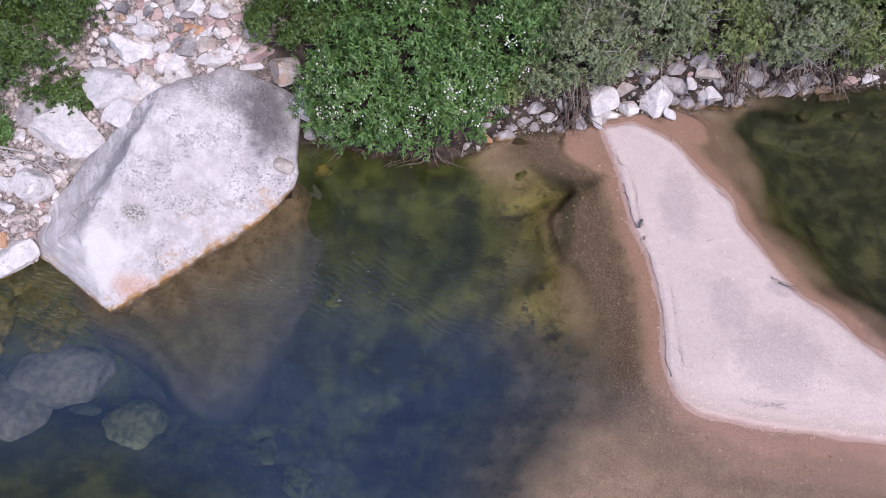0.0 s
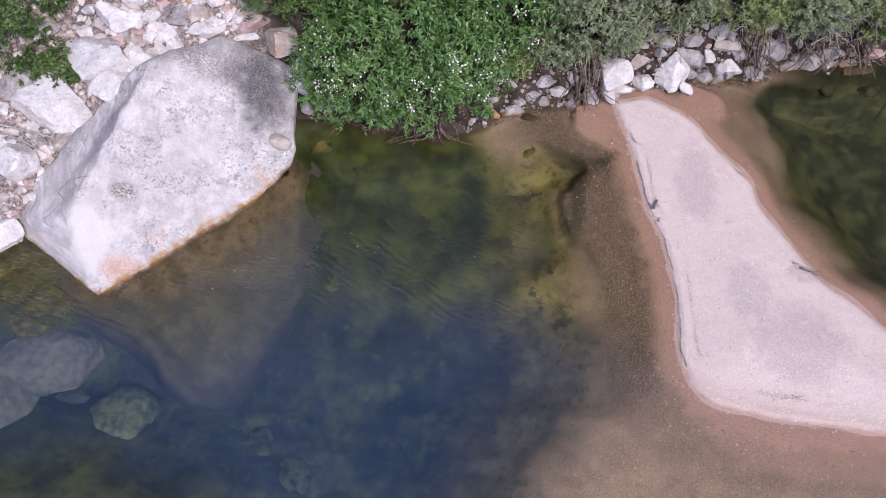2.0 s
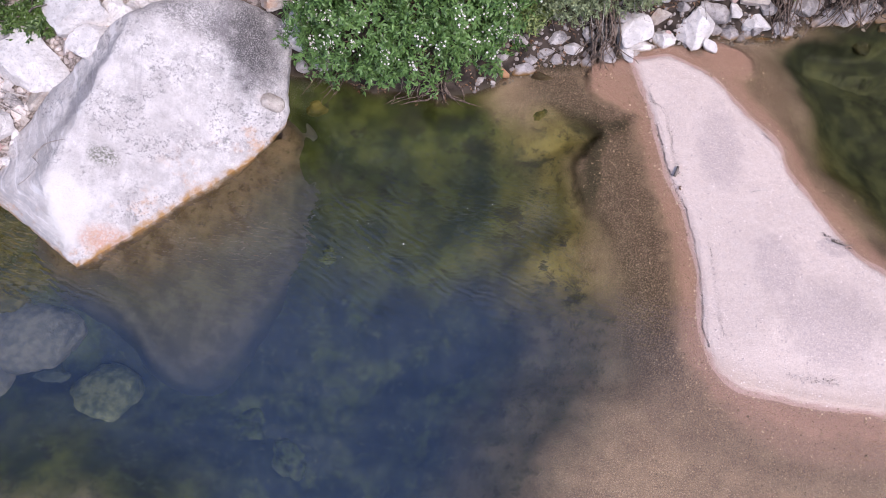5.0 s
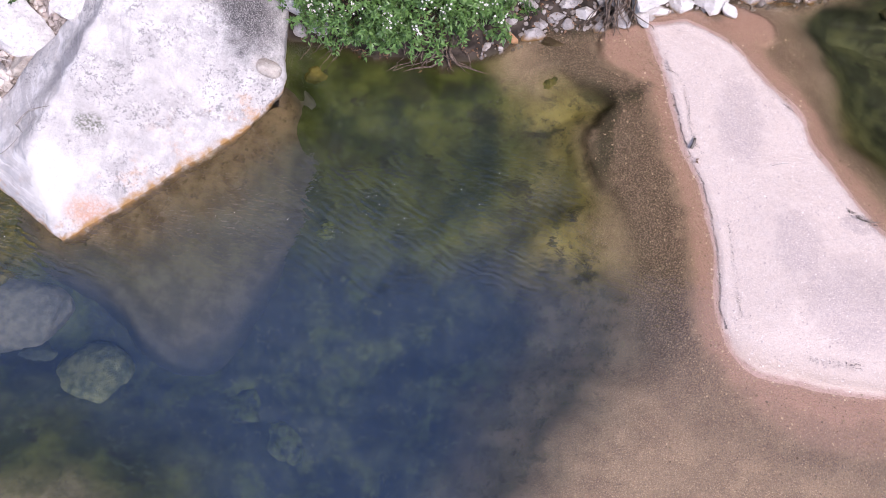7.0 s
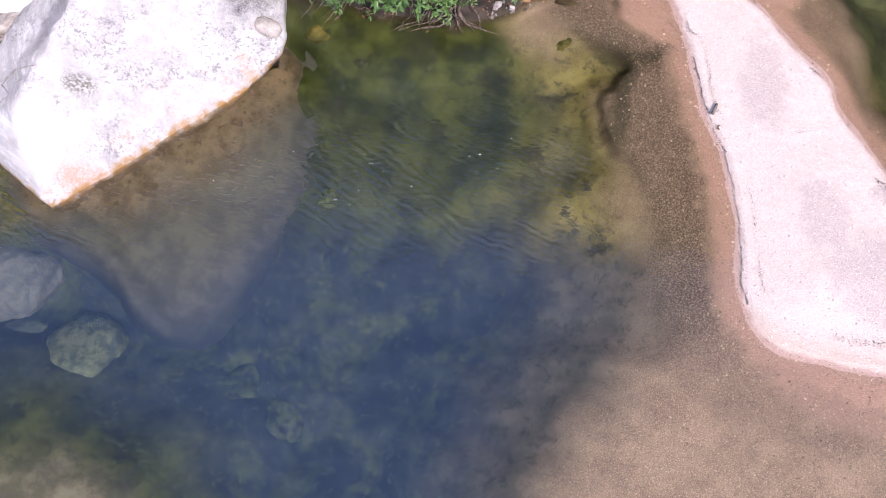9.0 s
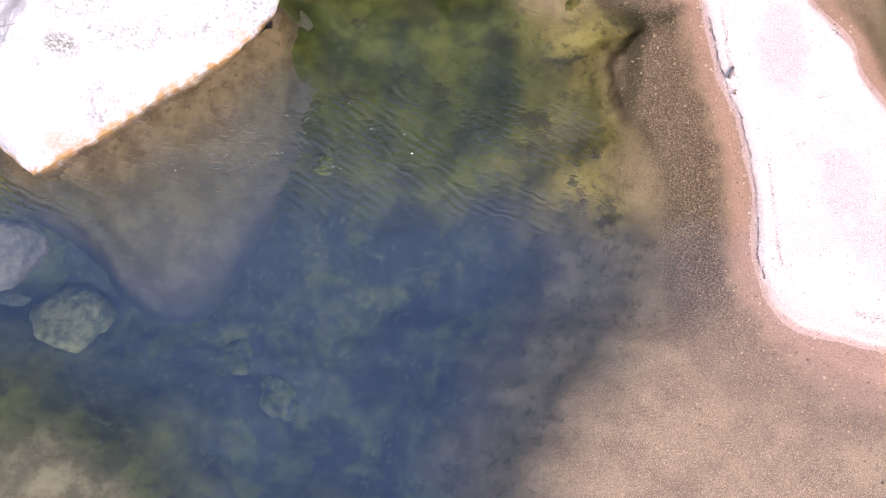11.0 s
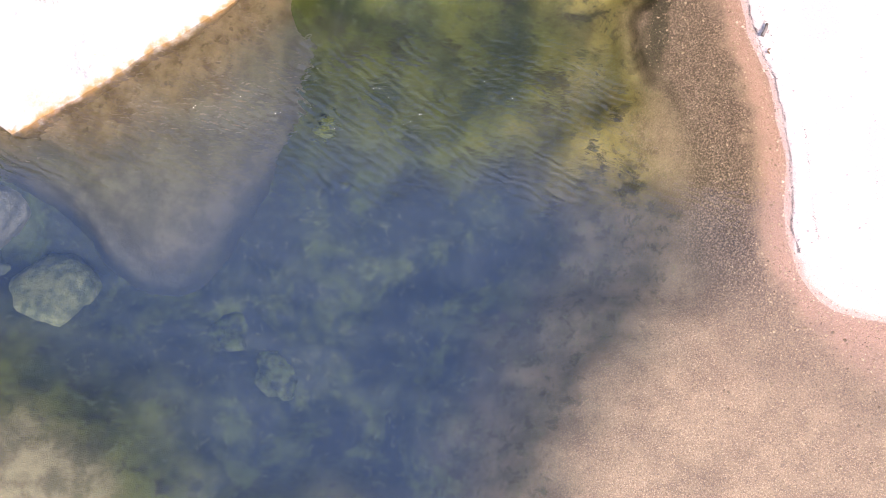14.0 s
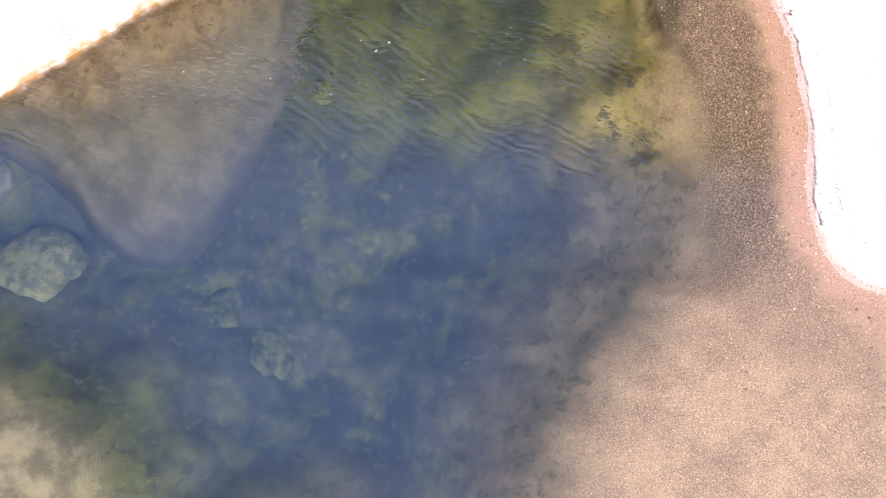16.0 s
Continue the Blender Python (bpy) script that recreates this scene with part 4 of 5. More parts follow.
rock("pink", -5.38, 4.31, 1.46, 0.32, 0.27, 0.23, 0, 0)
rock("pale", -5.09, 4.14, 1.23, 0.32, 0.27, 0.23, 0, 0)
rock("grey", -7.17, 4.45, 1.27, 0.56, 0.43, 0.37, 0, 0)
rock("pale", -7.11, 4.34, 1.39, 0.38, 0.31, 0.26, 20, 0)
rock("pink", -4.36, 5.07, 1.73, 0.33, 0.38, 0.32, 0, 0)
rock("pale", -5.62, 4.86, 2.08, 0.34, 0.26, 0.22, 0, 0)
rock("pink", -5.30, 5.02, 1.99, 0.31, 0.23, 0.20, 0, 0)
rock("pale", -5.07, 5.15, 1.96, 0.28, 0.23, 0.20, 0, 0)
rock("pale", -4.22, 5.22, 1.87, 0.43, 0.33, 0.28, 0, 0)
rock("pale", -4.95, 4.47, 1.40, 0.35, 0.25, 0.21, 0, 0)
rock("grey", -5.80, 3.56, 1.12, 0.29, 0.29, 0.25, 0, 0)

# sunken rocks in the pool: low worn domes, half buried in silt
def sunken(x, y, z, sx, sy, sz, turn, seed, material=MOSSY, uneven=0.42):
    v, f = SPHERES[4]
    lump = np.array([noise.noise(Vector(q) * 1.1 + Vector((seed, 3, 1))) + 0.4 * noise.noise(Vector(q) * 3 + Vector((seed, 0, 7))) + 0.12 * noise.noise(Vector(q) * 8) for q in v])
    p = v * (1 + uneven * lump)[:, None] * np.array((sx, sy, sz))
    ob = new("rock", mesh_of("rock", p, f, material))
    ob.matrix_basis = pose(x, y, z, 0, 0, turn)
    tagged(ob, WORDS["mossy"], "rock", "sunken rocks")


sunken(-5.38, -1.92, -1.5, 0.68, 0.62, 0.5, 20, 1, DOME, 0.16)
sunken(-6.75, -0.85, -1.3, 0.95, 0.62, 0.5, 8, 2, PALE_BED, 0.2)
sunken(-6.35, -1.75, -1.75, 0.6, 0.55, 0.4, 70, 3)
sunken(-7.6, -1.5, -1.45, 0.9, 0.7, 0.5, 120, 4, PALE_BED, 0.3)
sunken(-6.6, -2.5, -1.75, 0.6, 0.5, 0.35, 40, 5)
sunken(-3.1, -2.25, -1.69, 0.46, 0.38, 0.3, 40, 6, MOUND, 0.35)
sunken(-3.55, -2.75, -1.66, 0.36, 0.3, 0.25, 80, 7, MOUND, 0.35)
sunken(-2.55, -2.75, -1.7, 0.4, 0.34, 0.27, 10, 8, MOUND, 0.35)
sunken(-3.4, -3.6, -1.5, 0.5, 0.36, 0.25, 60, 9, MOUND, 0.5)
sunken(-2.0, 0.5, -0.8, 0.13, 0.11, 0.1, 30, 10, YELLOW, 0.3)
for k, (bx, by, size) in enumerate(((-6.75, 0.1, 0.45), (-7.3, 0.35, 0.4), (-7.9, 0.2, 0.5), (-8.5, 0.4, 0.45), (-7.1, -0.25, 0.4), (-6.95, 0.62, 0.3), (-7.6, 0.72, 0.3), (-8.2, -0.3, 0.5), (-2.3, 3.2, 0.25), (6.3, 4.6, 0.2), (7.2, 4.8, 0.24), (8.1, 4.95, 0.26), (8.9, 5.05, 0.25), (1.45, 3.2, 0.2), (1.75, 3.05, 0.12))):
    sunken(bx, by, float(land(bx, by)) - 0.08, size, size * 0.75, size * 0.42, k * 47, 20 + k, ALGAE if bx < 2 else SILTY)


def rubble():
    """Smaller stones between the larger ones on the slope and along the water."""
    rng = np.random.default_rng(5)
    kinds = ("pale", "pale", "pale", "pink", "buff", "grey")
    for _ in range(190):
        x, y = rng.uniform(-6.4, -3.4), rng.uniform(3.7, 6.8)
        size = rng.uniform(0.14, 0.42) * (1 + 0.5 * (rng.random() < 0.12))
        if y < 0.6 * x + 7.1:
            continue
        rock(kinds[rng.integers(6)], x, y, float(land(x, y)) + size * 0.2, size, size * rng.uniform(0.7, 1.1), size * rng.uniform(0.5, 0.9), rng.uniform(0, 360), rng.uniform(-30, 30), shape=int(rng.integers(7)), group="rubble stones")
    for _ in range(45):
        x, y = rng.uniform(-9.4, -6.9), rng.uniform(1.0, 3.2)
        size = rng.uniform(0.1, 0.26)
        rock(kinds[rng.integers(6)], x, y, float(land(x, y)) + size * 0.2, size, size, size * 0.7, rng.uniform(0, 360), shape=int(rng.integers(7)), group="rubble stones")
    for _ in range(70):
        x = rng.uniform(0.6, 9.4)
        y = float(np.interp(x, BANK_X, BANK_Y)) + rng.uniform(-0.05, 0.9)
        size = rng.uniform(0.12, 0.32)
        size *= 0.7 if x < 2.6 else 1.0
        rock(kinds[rng.integers(5)] if x > 2.6 and rng.random() < 0.4 else "grey", x, y, float(land(x, y)) + size * 0.2, size, size, size * 0.8, rng.uniform(0, 360), rng.uniform(-30, 30), shape=int(rng.integers(7)), group="rubble stones")


rubble()


def scree(name, count, where, sizes, material, label, seed):
    """Small broken stones, too many to count, as one mesh."""
    rng = np.random.default_rng(seed)
    x, y = where(rng, count)
    z = land(x, y)
    shapes = [stone_points(200 + i, 2, 30.0, 7) for i in range(6)]
    vs, fs, k = [], [], 0
    for i in range(len(x)):
        p, f = shapes[i % 6]
        s = rng.uniform(*sizes) * (1 + (rng.random() < 0.1))
        m = np.array(pose(0, 0, 0, rng.uniform(-40, 40), rng.uniform(-40, 40), rng.uniform(0, 360)).to_3x3())
        vs.append((p * np.array((1, rng.uniform(0.6, 1), rng.uniform(0.5, 0.9))) * s) @ m.T + (x[i], y[i], z[i] + s * 0.15))
        fs.append(np.array(f) + k)
        k += len(p)
    tagged(new(name, mesh_of(name, np.vstack(vs), np.vstack(fs), material, False)), label, "gravel", kind="stuff")


def pebbles(name, count, where, sizes, material, label, seed, lift=0.0):
    """Loose gravel as one joined mesh of small uneven stones."""
    rng = np.random.default_rng(seed)
    v0, f0 = SPHERES[1]
    f0 = np.array(f0)
    x, y = where(rng, count)
    z = land(x, y)
    m = len(x)
    s = rng.uniform(*sizes, m) * (1 + 1.2 * (rng.random(m) < 0.06))
    a = rng.uniform(0, 6.28, m)
    q = v0[None] * rng.uniform(0.75, 1.2, (m, len(v0), 1)) * np.stack([s, s * rng.uniform(0.6, 1, m), s * 0.5], -1)[:, None]
    c, k = np.cos(a)[:, None], np.sin(a)[:, None]
    p = np.stack([q[..., 0] * c - q[..., 1] * k + x[:, None], q[..., 0] * k + q[..., 1] * c + y[:, None], q[..., 2] + (z + s * 0.1 + lift)[:, None]], -1)
    f = (f0[None] + (np.arange(m) * len(v0))[:, None, None]).reshape(-1, 3)
    tagged(new(name, mesh_of(name, p.reshape(-1, 3), f, material)), label, "gravel", kind="stuff")


def gravel_material(name, a, b, c):
    n = Nodes(name)
    tone = n.mix(n.geo.outputs["Random Per Island"], a, b)
    tone = n.mix(n.ramp(n.noise(30, 2), 0.5, 0.7), tone, c)
    return n.finish(tone, 0.8)


def on_bar(rng, count):
    x, y = rng.uniform(2.8, 8.5, count * 3), rng.uniform(-2.6, 4.3, count * 3)
    keep = np.flatnonzero(signed_distance(x, y, BAR) > 0.0)[:count]
    return x[keep], y[keep]


def near_bar(rng, count):
    x, y = rng.uniform(0.5, 6.5, count * 4), rng.uniform(-4.4, 4.2, count * 4)
    d = signed_distance(x, y, BAR)
    keep = np.flatnonzero((d < 0) & (d > -1.9) & (signed_distance(x, y, POOL) < 0.1) & (land(x, y) > -0.22) & (rng.random(len(x)) < np.exp(d * 0.8)) & (y < 4.0))[:count]
    return x[keep], y[keep]


def on_slope(rng, count):
    x, y = rng.uniform(-9.5, -2.6, count * 4), rng.uniform(0.9, 7.0, count * 4)
    keep = np.flatnonzero((y > np.interp(x, BANK_X, BANK_Y) - 0.1) & ((y > 0.6 * x + 6.9) | (x < -6.9)))[:count]
    return x[keep], y[keep]


def on_wall(rng, count):
    x = rng.uniform(0.3, 9.6, count)
    return x, np.interp(x, BANK_X, BANK_Y) + rng.uniform(-0.05, 0.9, count)


scree("scree", 2600, on_slope, (0.06, 0.17), gravel_material("scree_stone", (0.36, 0.3, 0.28), (0.7, 0.64, 0.61), (0.5, 0.4, 0.35)), "pale pink broken scree on the slope", 3)
scree("scree", 1300, on_wall, (0.03, 0.11), gravel_material("wall_scree", (0.14, 0.12, 0.11), (0.4, 0.36, 0.34), (0.25, 0.2, 0.17)), "small grey broken stones along the shore", 4)
def drift_line(points, spread_):
    line = curve_points(points, 10)
    def where(rng, count):
        k = rng.integers(1, len(line) - 2, count)
        s = rng.random(count)[:, None]
        p = line[k] * (1 - s) + line[k + 1] * s
        p = p + spread_ * rng.normal(size=(count, 2)) + 0.014 * wavy(p[:, 0], p[:, 1], 5.3, 2.0)[:, None] + 0.007 * wavy(p[:, 0], p[:, 1], 17.0, 5.0)[:, None]
        p = p[wavy(p[:, 0], p[:, 1], 4.1, 9.0) + 0.6 * wavy(p[:, 0], p[:, 1], 13.0, 3.0) > rng.uniform(-1.6, 0.5, count)]
        return p[:, 0], p[:, 1]
    return where


DEBRIS = gravel_material("plant_debris", (0.07, 0.056, 0.052), (0.26, 0.21, 0.2), (0.12, 0.1, 0.09))
pebbles("drift_line", 3400, drift_line([(3.36, 2.8), (3.42, 2.36), (3.51, 1.84), (3.72, 1.12), (3.81, 0.47), (3.84, -0.17), (3.81, -0.78), (3.87, -1.15)], 0.008), (0.002, 0.0048), DEBRIS, "thin dark line of plant debris along the sand step", 6, 0.009)
pebbles("drift_line", 650, drift_line([(3.3, 3.4), (3.34, 3.2), (3.5, 3.0), (3.56, 2.59), (3.56, 2.23), (3.62, 1.95), (3.75, 1.65)], 0.016), (0.002, 0.005), DEBRIS, "broken dark line of debris near the bar's tip", 7, 0.009)
pebbles("drift_line", 420, drift_line([(4.0, 0.6), (4.04, 0.27), (4.04, -0.18), (4.05, -0.6), (4.1, -1.0)], 0.016), (0.002, 0.005), DEBRIS, "broken dark line of debris on the dry sand", 8, 0.009)
pebbles("drift_line", 240, drift_line([(4.95, -1.55), (5.2, -1.62), (5.45, -1.66), (5.7, -1.64)], 0.035), (0.002, 0.007), DEBRIS, "dark scatter of debris at the bar's foot", 9, 0.009)
pebbles("drift_line", 200, drift_line([(5.8, 0.82), (5.95, 0.68), (6.1, 0.6), (6.3, 0.52)], 0.03), (0.003, 0.009), DEBRIS, "dark scatter of debris at the bar's far edge", 10, 0.009)
pebbles("drift_line", 70, drift_line([(5.08, 2.62), (5.16, 2.55), (5.24, 2.5)], 0.015), (0.003, 0.009), DEBRIS, "small dark clump of debris at the bar's edge", 11, 0.009)
pebbles("gravel", 26000, on_bar, (0.004, 0.0085), gravel_material("bar_gravel", (0.36, 0.29, 0.285), (0.88, 0.78, 0.73), (0.62, 0.51, 0.48)), "pale pink and grey gravel on the sand bar", 1)
pebbles("gravel", 15000, near_bar, (0.004, 0.011), gravel_material("wet_gravel", (0.12, 0.085, 0.06), (0.62, 0.5, 0.38), (0.3, 0.22, 0.16)), "wet brown gravel in the shallows", 2)


# ---- plants ----
def tube(pts, r0, r1, sides=5):
    """A tapering tube along the points: verts and faces."""
    p = np.asarray(pts, float)
    d = np.gradient(p, axis=0)
    d /= np.linalg.norm(d, axis=1)[:, None] + 1e-9
    ref = np.array((0.31, 0.87, 0.38))
    u = np.cross(d, ref)
    u /= np.linalg.norm(u, axis=1)[:, None] + 1e-9
    w = np.cross(d, u)
    a = np.linspace(0, 2 * np.pi, sides, endpoint=False)
    r = np.linspace(r0, r1, len(p))[:, None, None]
    v = p[:, None] + r * (np.cos(a)[None, :, None] * u[:, None] + np.sin(a)[None, :, None] * w[:, None])
    f = [(i * sides + j, i * sides + (j + 1) % sides, (i + 1) * sides + (j + 1) % sides, (i + 1) * sides + j) for i in range(len(p) - 1) for j in range(sides)]
    return v.reshape(-1, 3), f


def joined(tubes):
    vs, fs, k = [], [], 0
    for v, f in tubes:
        vs.append(v)
        fs += [tuple(i + k for i in q) for q in f]
        k += len(v)
    return np.vstack(vs), fs


def leaves(base, axis, length, width, rng, per, droop=0.35):
    """Whorls of folded pointed leaves round sprig axes. base, axis: n x 3."""
    n = len(base)
    base, axis = np.repeat(base, per, 0), np.repeat(axis, per, 0)
    m = n * per
    along = rng.uniform(-0.9, 0.35, m)[:, None] * length * 1.2
    side = rng.normal(size=(m, 3))
    side -= (side * axis).sum(1)[:, None] * axis
    side /= np.linalg.norm(side, axis=1)[:, None]
    go = side + axis * rng.uniform(0.15, 0.9, m)[:, None] + np.array((0, 0, -1)) * droop * rng.random(m)[:, None]
    go /= np.linalg.norm(go, axis=1)[:, None]
    up = axis + np.array((0, 0, 0.6)) + 0.35 * rng.normal(size=(m, 3))
    cross = np.cross(go, up)
    cross /= np.linalg.norm(cross, axis=1)[:, None] + 1e-9
    nor = np.cross(cross, go)
    k = rng.uniform(0.6, 1.15, m)[:, None]
    b = base + axis * along
    v = np.stack([b, b + go * length * k * 0.38 + cross * width * k * 0.5 + nor * width * 0.12, b + go * length * k - nor * length * 0.12 * k,
                  b + go * length * k * 0.38 - cross * width * k * 0.5 + nor * width * 0.12, b + go * length * k * 0.5 - nor * width * 0.05], 1)
    i = np.arange(m)[:, None] * 5
    f = np.concatenate([i + np.array((0, 1, 4)), i + np.array((1, 2, 4)), i + np.array((2, 3, 4)), i + np.array((3, 0, 4))])
    return v.reshape(-1, 3), f


def clumpy(v, scale, seed):
    return np.array([noise.noise(Vector(q) * scale + Vector((seed, 0, seed * 2))) for q in v])


def bush(x, y, z, rx, ry, rz, sprigs, per, length, width, leaf, seed, label, lobes=7, flowers=0, bare=0, deep=0.45, stems=14, droop=0.35, cut=-0.35, gap=-0.1, name="bush"):
    """A shrub: stems from its foot, and lobed foliage of many separate leaves with gaps."""
    rng = np.random.default_rng(seed)
    thing = new(name)
    thing.location = (x, y, z)
    r = np.array((rx, ry, rz))
    centre = np.array((0, 0, rz * 0.55))
    # lobes on the main body
    u = rng.normal(size=(lobes, 3))
    u /= np.linalg.norm(u, axis=1)[:, None]
    u[:, 2] = np.abs(u[:, 2]) * 0.9 - 0.25
    mid = u * 0.55
    mid = np.vstack([np.zeros(3), mid])
    rad = np.concatenate([[0.72], rng.uniform(0.36, 0.55, lobes)])
    pts, nor = [], []
    want = sprigs * 3
    which = rng.choice(len(mid), want, p=rad**2 / (rad**2).sum())
    d = rng.normal(size=(want, 3))
    d /= np.linalg.norm(d, axis=1)[:, None]
    q = mid[which] + d * (rad[which] * (1 - deep * rng.random(want) ** 2))[:, None]
    inside = np.zeros(want, bool)
    for c, k in zip(mid, rad):
        inside |= ((q - c) ** 2).sum(1) < (k * (1 - deep)) ** 2 * 0.9
    keep = ~inside & (q[:, 2] > cut)
    q, d = q[keep], d[keep]
    keep = clumpy(q * r, 1.9, seed) > gap
    q, d = (q[keep])[:sprigs], (d[keep])[:sprigs]
    base = q * r + centre
    base += 0.09 * rng.normal(size=base.shape) * min(1.0, rx)
    axis = d / r + np.array((0, 0, 0.25)) + 0.35 * rng.normal(size=d.shape)
    axis /= np.linalg.norm(axis, axis=1)[:, None]
    v, f = leaves(base, axis, length, width, rng, per, droop)
    tagged(part("foliage", mesh_of("foliage", v, f, leaf, False), thing), kind="stuff")
    for _ in range(stems):
        tip = base[rng.integers(len(base))]
        foot = np.array((rng.uniform(-0.25, 0.25) * rx, rng.uniform(-0.1, 0.3) * ry, -0.15))
        bend = (foot + tip) / 2 + rng.normal(size=3) * 0.18 + np.array((0, 0, 0.2))
        v, f = tube(curve_points([foot, bend, tip], 5), 0.022, 0.006)
        part("stem", mesh_of("stem", v, f, BARK), thing)
    for _ in range(bare):
        b = base[rng.integers(len(base))]
        go = b - centre
        go = go / np.linalg.norm(go) + np.array((0, 0, 0.1)) + 0.4 * rng.normal(size=3)
        tubes = []
        end = b + go * rng.uniform(0.12, 0.3) + 0.06 * rng.normal(size=3)
        main = curve_points([b - go * 0.3 + 0.08 * rng.normal(size=3), b, end], 4)
        tubes.append(tube(main, 0.014, 0.006, 4))
        for _ in range(6):
            s = main[rng.integers(3, len(main))]
            tubes.append(tube([s, s + (go + 0.8 * rng.normal(size=3)) * 0.08, s + (go + 0.9 * rng.normal(size=3)) * 0.17], 0.006, 0.003, 3))
        v, f = joined(tubes)
        part("bare_twig", mesh_of("bare_twig", v, f, DRIFT), thing, "leafless pale grey twig")
    if flowers:
        out = (((base - centre) / r) ** 2).sum(1)
        ends = base[rng.choice(np.flatnonzero((base[:, 1] < 0.4 * ry) & (out > 0.5) & (base[:, 2] > 0.4 * rz)), flowers)]
        for e in ends:
            k = rng.integers(7, 15)
            c = e + 0.07 * rng.normal(size=(k, 3)) + np.array((0, -0.04, 0.07))
            vs, fs = [], []
            for j, o in enumerate(c):
                s = rng.uniform(0.014, 0.028)
                t1 = rng.normal(size=3)
                t1 /= np.linalg.norm(t1)
                face = np.array((0, -0.6, 0.8)) + 0.4 * rng.normal(size=3)
                t1 = np.cross(face, t1)
                t1 /= np.linalg.norm(t1)
                t2 = np.cross(face, t1)
                t2 /= np.linalg.norm(t2)
                ang = np.linspace(0, 2 * np.pi, 10, endpoint=False)
                rr = np.where(np.arange(10) % 2, 0.5, 1.0)[:, None] * s
                ring = o + rr * (np.cos(ang)[:, None] * t1 + np.sin(ang)[:, None] * t2)
                vs.append(np.vstack([o - 0.2 * s * face, ring]))
                fs += [(j * 11, j * 11 + 1 + i, j * 11 + 1 + (i + 1) % 10) for i in range(10)]
            part("inflorescence", mesh_of("inflorescence", np.vstack(vs), fs, PETAL, False), thing, "cluster of small white flowers")["kind"] = "stuff"
    return tagged(thing, label, "bush", "bank shrubs")


bush(-0.9, 4.35, 0.3, 2.2, 1.55, 1.75, 4200, 11, 0.1, 0.038, LEAF_BRIGHT, 21, "dense bright green shrub with white flowers overhanging the water", 10, flowers=60, cut=-0.9, deep=0.4, gap=-0.3)
bush(-0.9, 5.9, 1.5, 2.1, 1.3, 1.5, 2300, 11, 0.1, 0.038, LEAF_BRIGHT, 22, "bright green flowering shrub on the bank", 8, flowers=50)
bush(1.3, 5.1, 0.9, 1.2, 1.1, 1.3, 1200, 9, 0.11, 0.038, LEAF_BRIGHT, 23, "bright green leafy shrub on the bank", 7, flowers=5)
bush(1.15, 4.45, 0.4, 0.65, 0.45, 0.5, 330, 8, 0.1, 0.035, LEAF_OLIVE, 24, "small green shrub among bank rocks", 4)
bush(0.55, 3.95, 0.25, 0.75, 0.5, 0.55, 420, 9, 0.11, 0.04, LEAF_BRIGHT, 42, "low bright green shrub by the water", 5, cut=-0.7)
bush(2.3, 4.85, 0.75, 1.25, 0.9, 1.2, 2520, 11, 0.068, 0.027, LEAF_GREY, 25, "grey-green fine-leaved shrub with bare twigs", 8, bare=40, cut=-0.5)
bush(3.75, 5.3, 0.95, 1.35, 0.95, 1.2, 2520, 11, 0.068, 0.027, LEAF_GREY, 26, "grey-green fine-leaved shrub drooping over the rocks", 8, bare=36, cut=-0.5)
bush(5.2, 5.6, 1.0, 1.25, 0.9, 1.15, 2244, 11, 0.072, 0.029, LEAF_OLIVE, 27, "olive green shrub above the exposed roots", 7, bare=24)
bush(6.6, 5.65, 0.8, 1.35, 0.95, 1.15, 2400, 11, 0.068, 0.027, LEAF_GREY, 28, "dusty green shrub with pale bare twigs", 8, bare=44, cut=-0.45)
bush(8.1, 5.7, 0.65, 1.4, 0.95, 1.25, 2652, 11, 0.072, 0.029, LEAF_OLIVE, 29, "olive green shrub hanging over dark water", 8, bare=36, cut=-0.55)
bush(9.7, 5.9, 0.7, 1.4, 1.0, 1.4, 1734, 11, 0.072, 0.029, LEAF_OLIVE, 30, "olive green shrub at the water's edge", 7, bare=24, cut=-0.6)
bush(2.9, 6.3, 1.8, 1.6, 1.0, 1.2, 1734, 11, 0.072, 0.029, LEAF_OLIVE, 37, "olive shrub higher on the bank", 7)
bush(5.6, 6.7, 1.8, 1.8, 1.0, 1.2, 1734, 11, 0.072, 0.029, LEAF_GREY, 38, "grey-green shrub higher on the bank", 7)
bush(8.6, 6.8, 1.6, 1.8, 1.0, 1.3, 1734, 11, 0.072, 0.029, LEAF_OLIVE, 39, "olive shrub higher on the bank", 7)
bush(-8.0, 4.35, 1.05, 1.45, 0.85, 1.05, 2700, 11, 0.085, 0.034, LEAF_DEEP, 31, "olive green shrub over the pale bank rocks", 11, gap=0.08, bare=8, deep=0.7)
bush(-6.95, 3.85, 1.0, 0.75, 0.5, 0.35, 620, 10, 0.085, 0.034, LEAF_DEEP, 32, "low leafy shrub sprawling over a pale rock", 6)
bush(-8.35, 3.2, 0.85, 0.7, 0.55, 0.5, 560, 10, 0.09, 0.036, LEAF_BRIGHT, 33, "green shrub at the edge of the rocks", 5)
bush(-7.3, 5.3, 1.4, 1.3, 0.85, 1.05, 2100, 11, 0.085, 0.034, LEAF_DEEP, 34, "olive green shrub high on the bank", 10, gap=0.08, deep=0.7)
bush(-9.0, 5.4, 1.6, 1.2, 0.9, 0.9, 1400, 11, 0.085, 0.034, LEAF_DEEP, 41, "olive green shrub at the back of the bank", 6, gap=0.0)
bush(-2.95, 5.1, 1.4, 0.85, 0.7, 0.75, 1000, 11, 0.08, 0.03, LEAF_DEEP, 35, "olive green shrub behind the pink rock", 6)
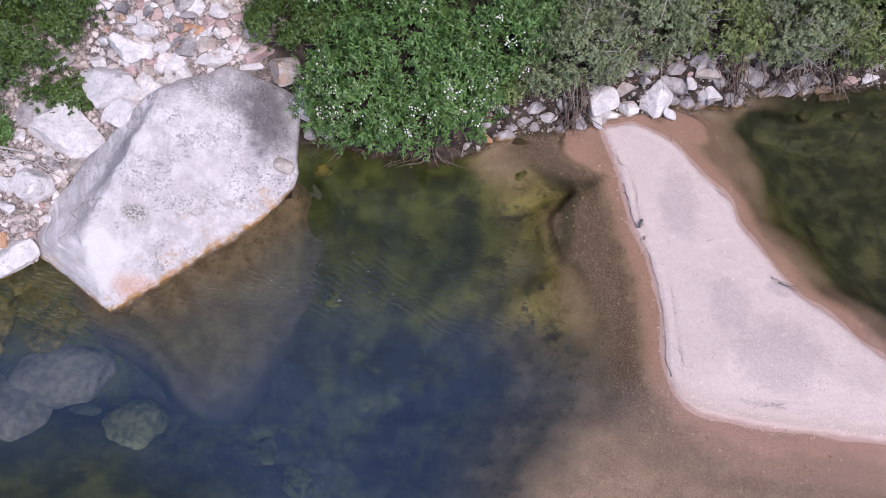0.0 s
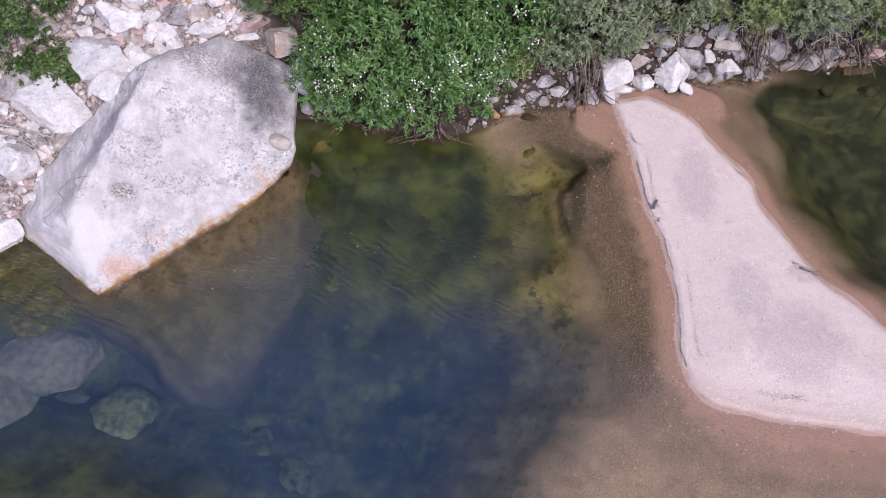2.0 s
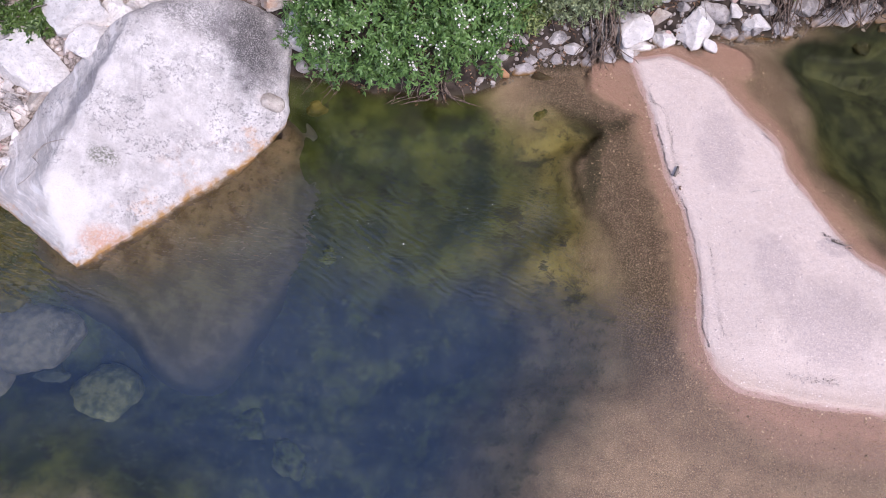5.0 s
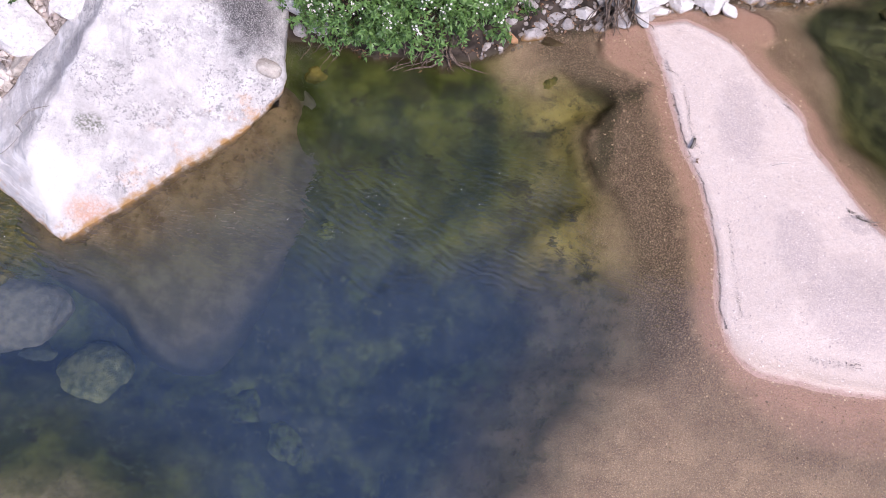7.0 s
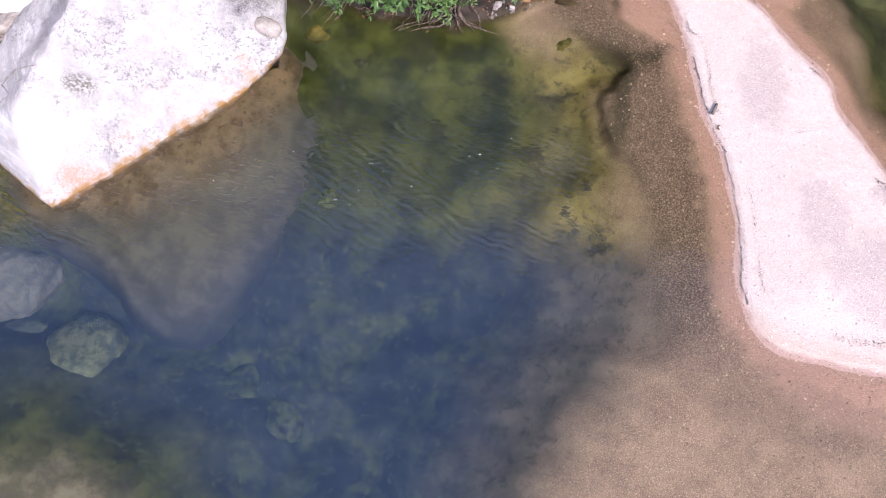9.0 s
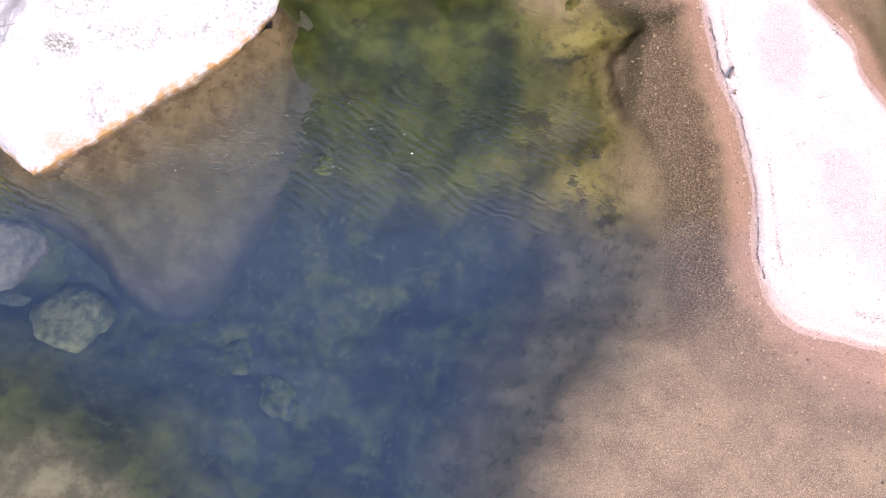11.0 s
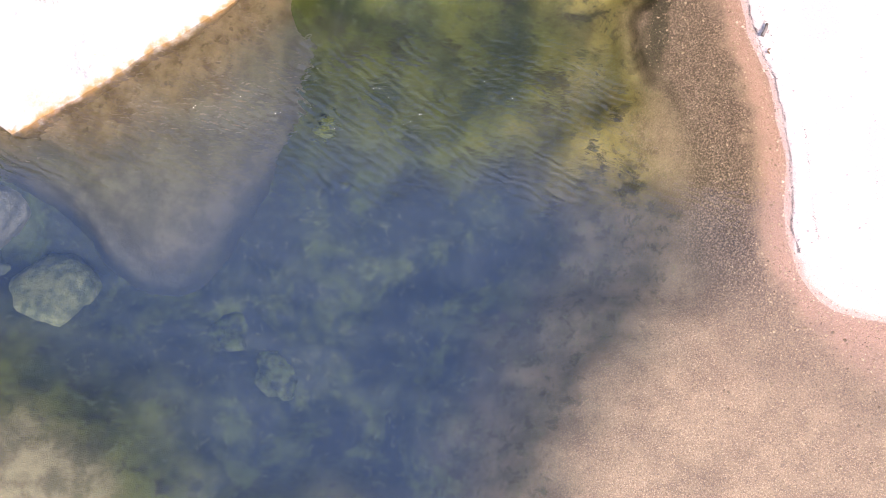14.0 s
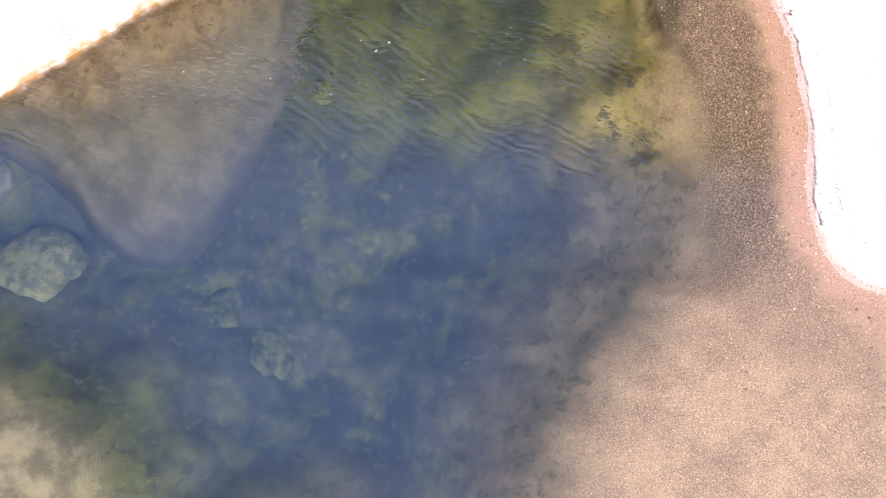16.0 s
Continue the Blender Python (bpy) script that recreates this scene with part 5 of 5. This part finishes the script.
bush(-3.7, 5.95, 2.1, 0.8, 0.6, 0.5, 700, 11, 0.08, 0.03, LEAF_DEEP, 36, "small olive shrub on the rubble slope", 5)

def leaf_litter(count, seed):
    """Dead brown leaves on the earth under the shrubs."""
    rng = np.random.default_rng(seed)
    x = rng.uniform(-2.6, 9.5, count)
    y = np.interp(x, BANK_X, BANK_Y) + rng.uniform(-0.02, 1.1, count)
    base = np.stack([x, y, land(x, y) + 0.02], 1)
    axis = rng.normal(size=(count, 3)) * 0.3 + np.array((0, -0.3, 1.0))
    axis /= np.linalg.norm(axis, axis=1)[:, None]
    v, f = leaves(base, axis, 0.07, 0.035, rng, 3, 0.1)
    tagged(new("leaf_litter", mesh_of("leaf_litter", v, f, LEAF_DRY, False)), "dead brown leaves on the dark bank earth", "leaf litter", kind="stuff")


leaf_litter(1500, 8)

# hillside cover above the bank
hill = bush(-10.5, 7.6, float(land(-10.5, 7.6)), 2.2, 1.8, 1.8, 1100, 10, 0.16, 0.07, LEAF_OLIVE, 40, "dark green scrub on the steep hillside", 8)
rng_hill = np.random.default_rng(9)
for row in range(7):
    for col in range(9):
        hx, hy = -13 + 3.2 * col + rng_hill.uniform(-0.8, 0.8), 8.0 + 0.95 * row + rng_hill.uniform(-0.2, 0.2)
        copy_thing(hill, pose(hx, hy, float(land(hx, hy)) - 0.2, 0, 0, rng_hill.uniform(0, 360)))


# ---- roots and driftwood ----
def root_tangle(x, y, z, width, drop, count, seed, label, reach=0.35):
    rng = np.random.default_rng(seed)
    thing = new("exposed_roots")
    thing.location = (x, y, z)
    for _ in range(count):
        top = rng.normal() * 0.3 * width
        a = np.array((top, 0.35 + rng.uniform(0, 0.3), drop * rng.uniform(0.8, 1.15)))
        b = np.array((top + rng.normal() * 0.16, rng.uniform(0.0, 0.2), drop * rng.uniform(0.4, 0.65)))
        c = np.array((top * 1.3 + rng.normal() * 0.28, rng.uniform(-reach, 0.0), rng.uniform(-0.05, 0.2) * drop))
        v, f = tube(curve_points([a, b, c], 6) + 0.012 * rng.normal(size=(13, 3)), rng.choice((0.01, 0.016, 0.026, 0.04), p=(0.35, 0.3, 0.22, 0.13)), 0.006)
        part("root", mesh_of("root", v, f, ROOT), thing)
    tagged(thing, label, "roots", "exposed roots")


root_tangle(2.45, 4.12, 0.0, 0.4, 1.0, 28, 1, "brown exposed roots hanging to the shore")
root_tangle(5.62, 4.85, 0.0, 0.4, 1.4, 26, 2, "thick brown exposed roots between bank rocks")
root_tangle(6.65, 5.08, 0.0, 0.5, 1.1, 20, 3, "brown roots hanging into the water")
root_tangle(7.5, 5.05, 0.0, 0.8, 0.8, 16, 4, "thin roots hanging over dark water")
root_tangle(-2.0, 3.45, -0.05, 0.3, 0.5, 8, 5, "thin reddish roots below the flowering shrub")
root_tangle(-0.35, 3.2, -0.05, 0.7, 0.45, 14, 6, "thin reddish roots trailing into the pool", 0.12)


def stick(pts, r0, r1, label, wood=DRIFT):
    v, f = tube(curve_points(pts, 6), r0, r1, 6)
    tagged(new("driftwood_stick", mesh_of("driftwood_stick", v, f, wood)), label, "driftwood", "driftwood")


stick([(-8.6, 2.8, 1.05), (-7.5, 2.62, 1.0), (-6.8, 2.58, 0.74)], 0.035, 0.012, "long bleached driftwood stick across the rocks")
stick([(-8.2, 2.62, 1.0), (-7.4, 2.45, 0.92), (-6.9, 2.32, 0.62)], 0.02, 0.008, "thin bleached stick between the rocks")
stick([(-8.7, 3.0, 1.1), (-7.7, 2.55, 0.98), (-6.95, 2.5, 0.78)], 0.02, 0.008, "thin bleached stick on the rocks")
stick([(4.72, 1.42, 0.21), (4.85, 1.45, 0.225), (4.98, 1.47, 0.215)], 0.006, 0.003, "small grey twig lying on the sand bar")
stick([(5.9, 0.62, 0.15), (6.05, 0.55, 0.16), (6.25, 0.56, 0.14)], 0.012, 0.006, "short dark stick near the bar's edge", BARK)
stick([(3.56, 1.75, 0.1), (3.6, 1.83, 0.12), (3.63, 1.92, 0.11)], 0.025, 0.02, "dark chip of wood on the sand step", BARK)
stick([(-6.56, 1.53, 0.66), (-6.31, 1.66, 0.84), (-5.93, 1.62, 1.06)], 0.014, 0.006, "thin grey twig lying on the boulder's flank")
stick([(-6.56, 1.53, 0.66), (-6.45, 1.42, 0.74), (-6.36, 1.32, 0.77)], 0.01, 0.004, "short side twig lying on the boulder's flank")
stick([(-6.74, 1.1, 0.53), (-6.6, 1.16, 0.61), (-6.44, 1.28, 0.72)], 0.008, 0.004, "bleached straw lying on the boulder's flank")


def fallen_leaf(x, y, length, turn, label):
    """One curled dead leaf lying on the sand."""
    v, f = leaves(np.zeros((1, 3)), np.array([(0.0, 0.0, 1.0)]), length, length * 0.5, np.random.default_rng(2), 2, 0.1)
    ob = new("fallen_leaf", mesh_of("fallen_leaf", v - v.mean(0), f, LEAF_DRY, False))
    ob.matrix_basis = pose(x, y, float(land(x, y)) + 0.03, 0, 0, turn)
    tagged(ob, label, "leaf")


fallen_leaf(3.64, 1.55, 0.09, 40, "curled reddish brown dead leaf on dry sand")
